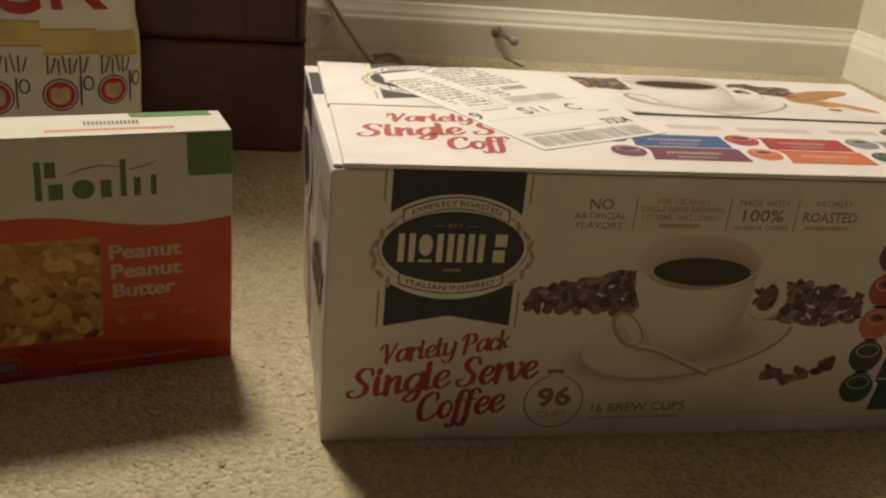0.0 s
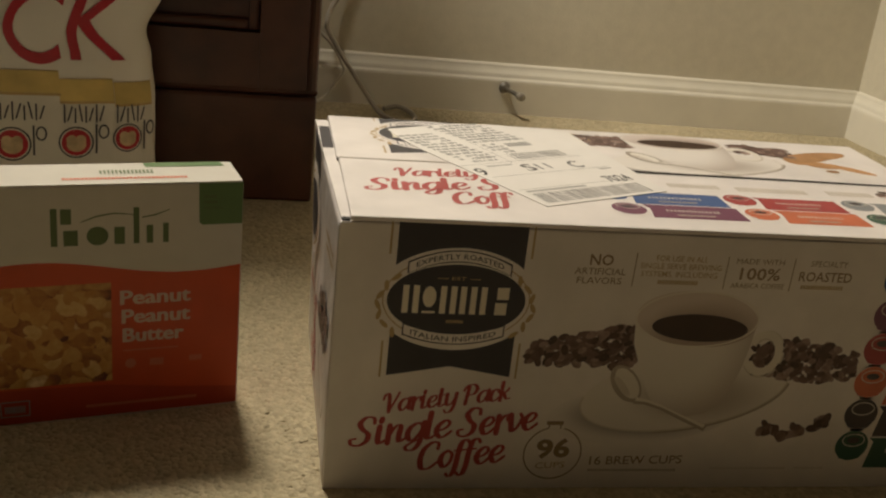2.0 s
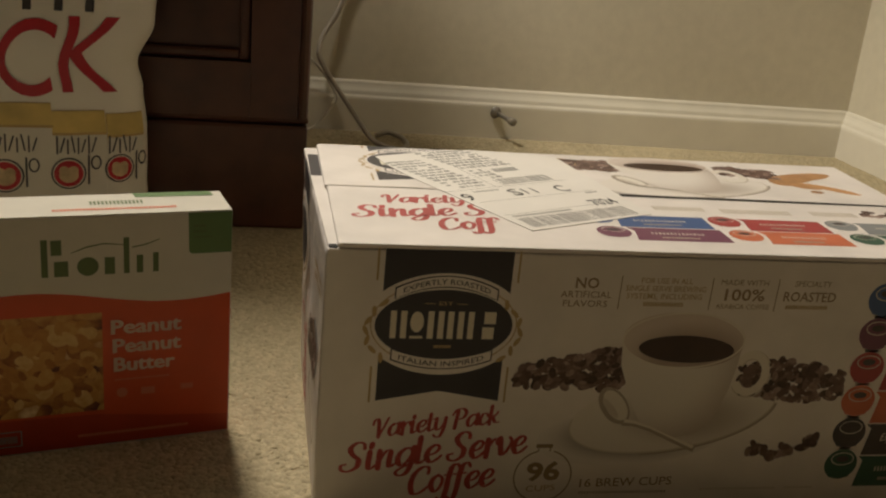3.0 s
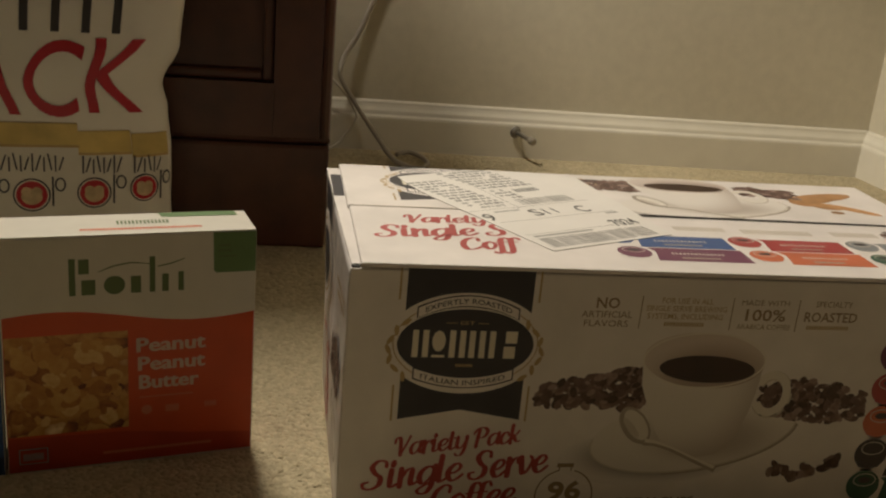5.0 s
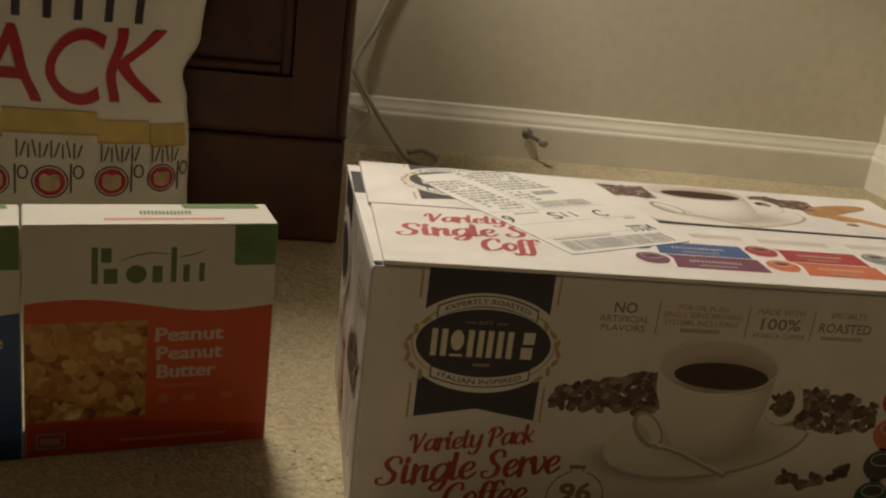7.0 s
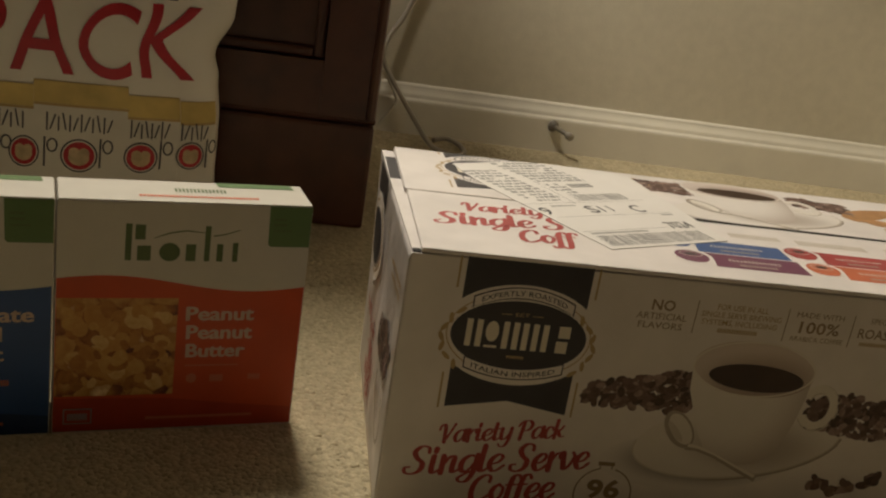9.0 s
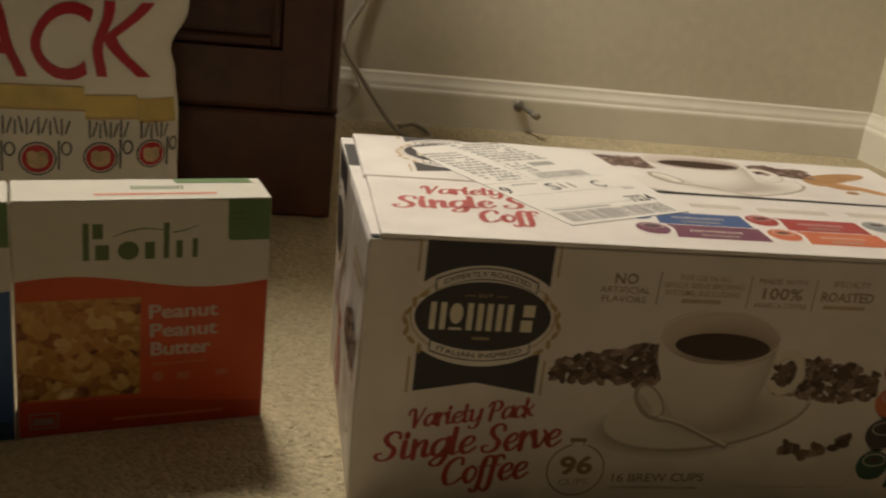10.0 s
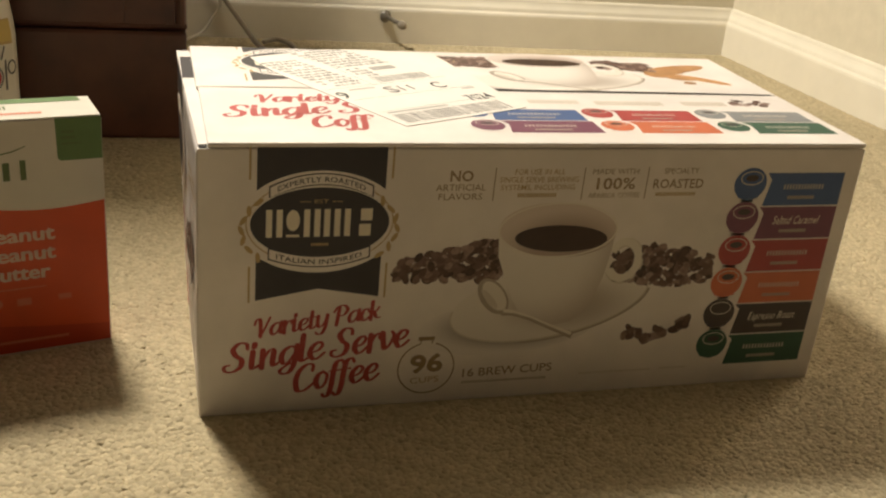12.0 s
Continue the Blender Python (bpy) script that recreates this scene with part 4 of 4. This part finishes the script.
rng = random.Random(21)
code, u = [], 0.004
while u < 0.088:
    w = rng.choice((0.0005, 0.0009, 0.0014))
    code.append(rect(u, 0.0040, u + w, 0.0210))
    u += w + rng.choice((0.0006, 0.0010, 0.0014))
printed("barcode", joined(code), on_label, L1, PRINTED, sticker, "long printed barcode")
printed_lines("label_lettering", ([words("9", -0.0035, 0.0600, 0.0035, 0.0600, 0.0130, 0, 0.01), words("S", 0.0330, 0.0600, 0.0410, 0.0600, 0.0130, 0, 0.01), words("11", 0.0440, 0.0610, 0.0530, 0.0610, 0.0110, 0, 0.0), words("C", 0.0690, 0.0580, 0.0780, 0.0580, 0.0130, 0, 0.01), words("7024", 0.0720, 0.0260, 0.0915, 0.0260, 0.0115, 0, 0.012)]), on_label, L1, BLACK, sticker, "bold black characters")
code2, u = [], 0.040
while u < 0.082:
    w = rng.choice((0.0008, 0.0013, 0.0020))
    code2.append(rect(u, 0.0830, u + w, 0.0960))
    u += w + rng.choice((0.0008, 0.0013))
printed("barcode", joined(code2), on_label, L1, FAINT, sticker, "small printed barcode")
lines = []
for first, last, v_low, rows_n, drift in ((0.002, 0.029, 0.0850, 12, -0.0012), (0.034, 0.076, 0.1240, 8, -0.0016), (0.036, 0.050, 0.0985, 4, 0.0)):
    for k in range(rows_n):
        v = v_low + 0.0058 * k
        u = first + drift * k
        while u < last + drift * k:
            run = rng.uniform(0.0015, 0.0060)
            if rng.random() < 0.9:
                lines.append(rect(u, v, min(u + run, last + drift * k + 0.001), v + rng.uniform(0.0024, 0.0040)))
            u += run + rng.uniform(0.0006, 0.0016)
lines += [bars(0.054, 0.1100, 0.074, 0.1180, 3, 0.9), bars(0.004, 0.0235, 0.050, 0.0262, 9, 0.85), bars(0.084, 0.0500, 0.094, 0.0525, 2, 0.8), bars(0.010, 0.0735, 0.030, 0.0760, 4, 0.8)]
printed("small_print", joined(lines), on_label, L1, FAINT, sticker)
printed_lines("rule_line", ([rect(0.000, 0.0545, 0.094, 0.0550), rect(0.001, 0.0285, 0.093, 0.0290), rect(0.032, 0.0780, 0.0325, 0.1600), rect(-0.01, 0.0800, 0.092, 0.0805)]), on_label, L1, FAINT, sticker)


# ---- the snack-bar boxes ----
SW, SD, SH = 0.1502, 0.0402, 0.1545


def wave_top(u0, u1, base, n=20):
    pts = []
    for i in range(n + 1):
        a = i / n
        pts.append((u0 + (u1 - u0) * a, base + 0.0043 * math.sin(2 * math.pi * (a * 0.92 + 0.06)) - 0.0028 * a))
    return pts


def snack_box(m, label, main, deep, lines):
    box = thing("snack_bar_box", m, label, "box", "snack-bar boxes on the carpet")
    part("carton_body", slab(0, 0, 0.0, SW, SD, SH - 0.0012, 0.0007), SNACKWHITE, box)
    part("top_flap", slab(0.0005, 0.0002, SH - 0.0012, SW - 0.0005, SD - 0.001, SH, 0.0004), SNACKWHITE, box, "white top flap")

    def front(u, v, h):
        return (u, -0.35 * h, v)

    def roof(u, v, h):
        return (u, v, SH + h)

    def right(u, v, h):
        return (SW + h, u, v)

    wave = wave_top(0.0006, SW - 0.0006, 0.1030)
    field = printed("colour_field", poly((0.0006, 0.0010), (SW - 0.0006, 0.0010), *wave[::-1]), front, L1, main, box)
    printed("colour_field", poly((0.0006, 0.0010), (SD - 0.0006, 0.0010), (SD - 0.0006, 0.100), (0.0006, 0.0995)), right, L1, main, box)
    printed("deep_band", poly((0.0006, 0.0010), (SW - 0.0006, 0.0010), (SW - 0.0006, 0.0130), (0.110, 0.0170), (0.070, 0.0225), (0.0006, 0.0245)), front, L1 + 0.00004, deep, field)
    printed("granola_photo", rect(0.0010, 0.0255, 0.0718, 0.0918), front, L2, GRANOLA, box, "printed photo of a golden granola bar")
    rng = random.Random(31)
    flakes = []
    for k in range(105):
        s = rng.uniform(0.0042, 0.0105) * (1.0 if k < 55 else 0.72)
        u, v = rng.uniform(0.0015 + s, 0.0712 - s), rng.uniform(0.0262 + s, 0.0912 - s)
        spin, flat = rng.uniform(0, 6.28), rng.uniform(0.5, 0.95)
        ring_pts = []
        for a in range(11):
            ang = 2 * math.pi * a / 11
            r = s * rng.uniform(0.78, 1.0)
            x, y = r * math.cos(ang), r * flat * math.sin(ang)
            ring_pts.append((u + x * math.cos(spin) - y * math.sin(spin), v + x * math.sin(spin) + y * math.cos(spin)))
        flakes.append(poly(*ring_pts))
    beans_in_layers("flake_print", joined(flakes), front, L2 + 0.00004, FLAKE, box, "printed golden flakes and nuts")
    printed("green_tab", poly((0.1238, 0.1285), (0.1255, 0.1268), (SW - 0.0003, 0.1268), (SW - 0.0003, SH - 0.0010), (0.1232, SH - 0.0010)), front, L2, GREEN, box, "green corner tab")
    printed_lines("tab_print", ([bars(0.1265, 0.1440, 0.1340, 0.1456, 2, 0.85), bars(0.1265, 0.1405, 0.1345, 0.1421, 2, 0.85), bars(0.1265, 0.1370, 0.1380, 0.1380, 3, 0.85)]), front, L3, LEAF, box)
    # the maker's word as plain blocks
    blocks = [rect(0.0385, 0.1165, 0.0422, 0.1400), rect(0.0440, 0.1300, 0.0500, 0.1395), rect(0.0455, 0.1165, 0.0535, 0.1262), ellipse(0.0645, 0.1222, 0.0062, 0.0060, 20), rect(0.0740, 0.1165, 0.0800, 0.1275), rect(0.0850, 0.1165, 0.0884, 0.1395), rect(0.0925, 0.1165, 0.0964, 0.1280), rect(0.1022, 0.1165, 0.1055, 0.1290)]
    for block in blocks:
        printed("green_block", block, front, L2, LEAF, box)
    printed_lines("maker_arc", ([stroke([(0.0550, 0.1310), (0.0640, 0.1345), (0.0740, 0.1362), (0.0850, 0.1350)], [0.0004, 0.0010, 0.0009, 0.0005]), stroke([(0.0900, 0.1330), (0.0980, 0.1345), (0.1060, 0.1375)], [0.0008, 0.0009, 0.0005])]), front, L2, LEAF, box)
    for k, line in enumerate(lines):
        v = 0.0768 - 0.01275 * k
        printed_bold("lettering", words(line[0], line[1], v, line[2], v, 0.0092, 0, 0.008), front, L2, SNACKINK, box, "white bold lettering", 0.0004)
    printed_lines("faint_print", ([bars(0.0785, 0.0448, 0.1120, 0.0458, 7, 0.9), ellipse(0.0828, 0.0362, 0.0034, 0.0034, 14), bars(0.0945, 0.0335, 0.1030, 0.0385, 3, 0.8), bars(0.1190, 0.0345, 0.1270, 0.0385, 3, 0.7), bars(0.0560, 0.0075, 0.1240, 0.0095, 16, 0.85)]), front, L2, ROSE, box)
    printed("badge", joined([rect(0.0065, 0.0060, 0.0235, 0.0068), rect(0.0065, 0.0160, 0.0235, 0.0168), rect(0.0065, 0.0068, 0.0073, 0.0160), rect(0.0227, 0.0068, 0.0235, 0.0160), bars(0.0090, 0.0085, 0.0210, 0.0135, 4, 0.7)]), front, L2, SLATE, box)
    # the flap's print
    printed("flap_word", bars(0.0680, 0.0180, 0.1000, 0.0250, 6, 0.55), roof, L2, LEAF, box)
    printed("flap_print", bars(0.0460, 0.0075, 0.1180, 0.0112, 14, 0.8), roof, L2, ROSE, box)
    printed("flap_tab", poly((0.0960, 0.0300), (0.1440, 0.0300), (0.1425, 0.0388), (0.0950, 0.0388)), roof, L2, GREEN, box)
    return box


YAW = math.degrees(math.atan2(0.0994 - 0.0648, 0.1979 - 0.0517))
snack_box(pose(-0.1979, 0.0648, 0, 0, 0, YAW), "white and orange-red snack-bar box with a granola photo", SNACKRED, SNACKDARK, [("Peanut", 0.0772, 0.1190), ("Peanut", 0.0780, 0.1188), ("Butter", 0.0785, 0.1150)])
YAW2 = YAW
snack_box(pose(-0.1989 - SW * math.cos(radians(YAW2)), 0.0640 - SW * math.sin(radians(YAW2)), 0, 0, 0, YAW2), "white and blue snack-bar box beside its orange-red twin", SNACKBLUE, SNACKNAVY, [("Chocolate", 0.0740, 0.1400), ("Almond", 0.0740, 0.1225), ("Salt", 0.0960, 0.1235)])


# ---- the popcorn bag ----
BA, BB, BN, BLOW, BTOP = 0.1475, 0.030, 2.5, 0.0925, 0.34
SAMPLES = 400
ARC = []
for i in range(SAMPLES + 1):
    a = -math.pi / 2 + math.pi * i / SAMPLES
    ARC.append((BA * math.copysign(abs(math.sin(a)) ** (2 / BN), math.sin(a)), -BB * max(math.cos(a), 0) ** (2 / BN)))
RUN = [0.0]
for p, q in zip(ARC, ARC[1:]):
    RUN.append(RUN[-1] + math.hypot(q[0] - p[0], q[1] - p[1]))
HALF = RUN[-1] / 2


def knots(z, pairs):
    for (z0, v0), (z1, v1) in zip(pairs, pairs[1:]):
        if z <= z1:
            t = max(0.0, (z - z0) / (z1 - z0))
            t = t * t * (3 - 2 * t)
            return v0 + (v1 - v0) * t
    return pairs[-1][1]


WIDE = [(0.0925, 0.95), (0.108, 0.985), (0.13, 1.0), (0.175, 1.005), (0.205, 0.985), (0.222, 0.958), (0.250, 1.035), (0.29, 1.06), (0.34, 1.05)]
DEEP = [(0.0925, 0.82), (0.11, 0.97), (0.15, 1.0), (0.22, 0.98), (0.27, 0.90), (0.30, 0.60), (0.34, 0.06)]


def on_bag(s, z, h):
    """The bag's front: s metres along its girth from the middle, z up, h off the film."""
    r = min(max(s + HALF, 0.0), RUN[-1])
    lo = min(int(np.searchsorted(RUN, r, side="right")) - 1, SAMPLES - 1)
    t = (r - RUN[lo]) / max(RUN[lo + 1] - RUN[lo], 1e-9)
    x = ARC[lo][0] + (ARC[lo + 1][0] - ARC[lo][0]) * t
    y = ARC[lo][1] + (ARC[lo + 1][1] - ARC[lo][1]) * t
    dx, dy = ARC[lo + 1][0] - ARC[lo][0], ARC[lo + 1][1] - ARC[lo][1]
    d = math.hypot(dx, dy) or 1
    nx, ny = dy / d, -dx / d
    crease = 0.0016 * noise.noise(Vector((s * 16, z * 11, 0.3))) + 0.0008 * noise.noise(Vector((s * 45, z * 30, 2.0)))
    fold = -0.0006 * math.exp(-((s - 0.115 - (z - 0.2) * 0.25) / 0.007) ** 2)
    k = h + crease + fold
    return (x * knots(z, WIDE) + nx * k, y * knots(z, DEEP) + ny * k, z)


BAG_SIZE = 1.341
bag = thing("popcorn_bag", pose(-0.336, 0.450, -BLOW * BAG_SIZE, 0, 0, 5) @ Matrix.Scale(BAG_SIZE, 4), "white plastic snack multipack bag with red lettering against the cabinet", "bag")
bm = bmesh.new()
cols, levels = 120, 70
grid = []
for j in range(levels + 1):
    z = BLOW + (BTOP - BLOW) * j / levels
    row = [bm.verts.new(on_bag(-HALF + 2 * HALF * i / cols, z, 0)) for i in range(cols + 1)]
    row += [bm.verts.new((-v.co.x, -v.co.y, v.co.z)) for v in row[1:-1]]
    grid.append(row)
n = len(grid[0])
for a, b in zip(grid, grid[1:]):
    for i in range(n):
        bm.faces.new((a[i], a[(i + 1) % n], b[(i + 1) % n], b[i]))
bm.faces.new(grid[0][::-1])
bm.faces.new(grid[-1])
part("film_body", bm, FILM, bag, "white crinkled plastic film", smooth=True)


def wrapped(name, shape, lift, mat, label="", parent=None):
    """A print that follows the bag: its faces are cut finely first."""
    b = bmesh.new()
    vs = [b.verts.new((u, v, 0)) for u, v in shape[0]]
    for f in shape[1]:
        try:
            b.faces.new([vs[i] for i in f])
        except ValueError:
            pass
    bmesh.ops.triangulate(b, faces=b.faces[:])
    for k in range(3):
        long_edges = [e for e in b.edges if e.calc_length() > 0.006]
        if long_edges:
            bmesh.ops.subdivide_edges(b, edges=long_edges, cuts=1)
            bmesh.ops.triangulate(b, faces=b.faces[:])
    for v in b.verts:
        v.co = Vector(on_bag(v.co.x, v.co.y, lift))
    return part(name, b, mat, parent or bag, label, smooth=True)


B1, B2, B3, B4 = 0.0006, 0.0010, 0.0014, 0.0018
for letter, s0, s1, z in (("P", -0.0200, 0.0110, 0.2030), ("A", 0.0134, 0.0531, 0.2035), ("C", 0.0567, 0.0900, 0.2030), ("K", 0.0962, 0.1315, 0.2055)):
    wrapped("lettering", words(letter, s0, z, s1, z, 0.0495, 0, 0.008, 6), B2, BAGRED, "large red letter")
# upper word as plain dark strokes
for k in range(10):
    wrapped("black_stroke", rect(-0.0580 + 0.0182 * k, 0.2575, -0.0530 + 0.0182 * k, 0.3000), B2, BAGINK)
# pictured small bags, side by side
PANELS = [(-0.060, -0.018, 0.1925, 0.0), (-0.018, 0.0285, 0.1925, 0.0), (0.0280, 0.0885, 0.1960, 0.003), (0.0870, 0.1220, 0.1908, 0.0), (0.1217, 0.1490, 0.1885, 0.0)]
for u0, u1, top, up in PANELS:
    lift = B1 + up * 0.06
    wrapped("pictured_bag", rect(u0, 0.095, u1 - 0.0006, top - 0.0125), lift, BAGWHITE)
    wrapped("yellow_band", rect(u0, top - 0.0130, u1 - 0.0006, top + 0.0012), lift + 0.0002, BAGYELLOW, "yellow band")
    wrapped("tan_edge", joined([rect(u0, top - 0.0148, u1 - 0.0006, top - 0.0130), rect(u0, top + 0.0012, u1 - 0.0006, top + 0.0020)]), lift + 0.0003, BAGTAN)
RINGS = [(0.0225, 0.1490, 0.0095, 0.0108), (0.0570, 0.1482, 0.0120, 0.0116), (0.0967, 0.1497, 0.0112, 0.0110), (0.1300, 0.1520, 0.0100, 0.0100)]
for cu, cv, ru, rv in RINGS:
    mark = wrapped("round_mark", ellipse(cu, cv, ru, rv, 28), B2 + 0.0002, BAGINK, "dark ring round a red disc")
    wrapped("mark_edge", ellipse(cu, cv, ru * 0.90, rv * 0.90, 28), B3, BAGWHITE, "", mark)
    wrapped("mark_disc", ellipse(cu, cv, ru * 0.83, rv * 0.83, 28), B3 + 0.0002, BAGRED, "", mark)
    wrapped("mark_heart", joined([ellipse(cu, cv - rv * 0.10, ru * 0.56, rv * 0.48, 18), ellipse(cu - ru * 0.26, cv + rv * 0.18, ru * 0.30, rv * 0.30, 14), ellipse(cu + ru * 0.26, cv + rv * 0.18, ru * 0.30, rv * 0.30, 14)]), B4, POPPED, "", mark)


def thin_strokes(u0, u1, v0, v1, n):
    """A word as plain thin strokes, now upright, now leaning."""
    w = (u1 - u0) / n
    out = []
    for k in range(n):
        u, lean = u0 + (k + 0.3) * w, (0.0, 0.45, 0.0, -0.30, 0.0, 0.40)[k % 6] * w
        out.append(stroke([(u - lean, v0 + 0.0010 * (k % 2)), (u + lean, v1 - 0.0012 * (k % 3))], 0.0011))
    return out


for u0, u1, v0, k in ((0.0060, 0.0240, 0.1645, 5), (0.0353, 0.0784, 0.1645, 12), (0.0886, 0.1153, 0.1632, 8), (0.1220, 0.1424, 0.1628, 6)):
    for bar in thin_strokes(u0, u1, v0, v0 + 0.0125, k):
        wrapped("dark_stroke", bar, B3, BAGINK)
for u0, v0 in ((0.0060, 0.1395), (0.0345, 0.1395), (0.0697, 0.1405), (0.1088, 0.1420), (0.1410, 0.1430)):
    wrapped("dark_stroke", rect(u0, v0, u0 + 0.0013, v0 + 0.0205), B3, BAGINK)
    wrapped("dark_ring", ring(u0 + 0.0054, v0 + 0.0150, 0.0036, 0.0050, 0.0012, 20), B3, BAGINK)


# ---- the carpet's pile ----
def inside_box(x, y, cx, cy, yaw, x0, y0, x1, y1):
    c, s = math.cos(radians(yaw)), math.sin(radians(yaw))
    u = (x - cx) * c + (y - cy) * s
    v = -(x - cx) * s + (y - cy) * c
    return (u > x0) & (u < x1) & (v > y0) & (v < y1)


def pile(name, x0, y0, x1, y1, pitch, skip, seed):
    """Tufts of cut pile: small leaning cones with blunt tips, each its own island."""
    r = np.random.RandomState(seed)
    gx, gy = np.meshgrid(np.arange(x0, x1, pitch), np.arange(y0, y1, pitch * 0.87))
    gx = gx + (np.arange(gx.shape[0]) % 2)[:, None] * pitch / 2
    x = (gx + r.uniform(-0.42, 0.42, gx.shape) * pitch).ravel()
    y = (gy + r.uniform(-0.42, 0.42, gy.shape) * pitch).ravel()
    keep = np.ones(len(x), bool)
    for box in skip:
        keep &= ~inside_box(x, y, *box)
    x, y = x[keep], y[keep]
    m = len(x)
    k = 5
    ang = 2 * np.pi * np.arange(k) / k
    turn = r.uniform(0, 6.28, m)
    size = pitch * r.uniform(0.90, 1.30, m)
    clump = np.array([noise.noise(Vector((a * 150, b * 150, 1.7))) + 0.5 * noise.noise(Vector((a * 55, b * 55, 4.1))) for a, b in zip(x.tolist(), y.tolist())])
    high = 0.0041 + 0.0004 * clump + pitch * r.uniform(0.0, 0.11, m)
    leanx, leany = r.normal(0, 0.22, m) * pitch, r.normal(0, 0.22, m) * pitch
    rings = []
    for frac, rad, wob in ((0.0, 1.15, 0.0), (1.0, 0.60, 1.0)):
        a = ang[None, :] + turn[:, None]
        jit = r.uniform(0.75, 1.25, (m, k))
        px = x[:, None] + np.cos(a) * (size * rad)[:, None] * jit + (leanx * wob)[:, None]
        py = y[:, None] + np.sin(a) * (size * rad)[:, None] * jit + (leany * wob)[:, None]
        pz = np.where(frac > 0, -0.0042, -0.0013) + np.repeat((high * frac)[:, None], k, 1) + (r.uniform(-0.07, 0.07, (m, k)) * (high * wob)[:, None])
        rings.append(np.stack([px, py, pz], -1))
    verts = np.stack(rings, 1).reshape(-1, 3)
    base = np.arange(m)[:, None] * (2 * k)
    quads = []
    for lv in (0,):
        for i in range(k):
            j = (i + 1) % k
            quads.append(np.concatenate([base + lv * k + i, base + lv * k + j, base + (lv + 1) * k + j, base + (lv + 1) * k + i], 1))
    quads = np.stack(quads, 1).reshape(-1, 4)
    caps = base + k + np.arange(k)[None, :]
    loops = np.concatenate([quads.ravel(), caps.ravel()]).astype(np.int32)
    counts = np.concatenate([np.full(len(quads), 4), np.full(m, k)]).astype(np.int32)
    starts = np.concatenate([[0], np.cumsum(counts)[:-1]]).astype(np.int32)
    me = bpy.data.meshes.new(name)
    me.vertices.add(len(verts))
    me.vertices.foreach_set("co", verts.astype(np.float32).ravel())
    me.loops.add(len(loops))
    me.loops.foreach_set("vertex_index", loops)
    me.polygons.add(len(counts))
    me.polygons.foreach_set("loop_start", starts)
    me.polygons.foreach_set("loop_total", counts)
    me.polygons.foreach_set("use_smooth", np.ones(len(counts), bool))
    me.update(calc_edges=True)
    return tagged(mesh_object(name, me, PILE), "beige speckled cut-pile carpet on the floor", "carpet", kind="stuff")


SKIP = [(0, 0, 0, 0.004, 0.004, BW - 0.004, BD - 0.004), (-0.1979, 0.0648, YAW, 0.003, 0.003, SW - 0.003, SD - 0.003), (-0.3451, 0.0294, YAW2, 0.003, 0.003, SW - 0.003, SD - 0.003), (CAB_L, CAB_Y, 0, 0.0, 0.008, CW - 0.002, 0.33), (-0.336, 0.450, 5, -0.17, -0.03, 0.17, 0.03)]
pile("carpet_pile", -0.38, -0.26, 0.80, 0.33, 0.0031, SKIP, 1)
pile("carpet_pile", -0.38, 0.33, 0.94, WALL_Y + 0.012, 0.0037, SKIP, 2)
pile("carpet_pile", 0.80, -0.26, 0.98, 0.33, 0.0036, SKIP, 3)
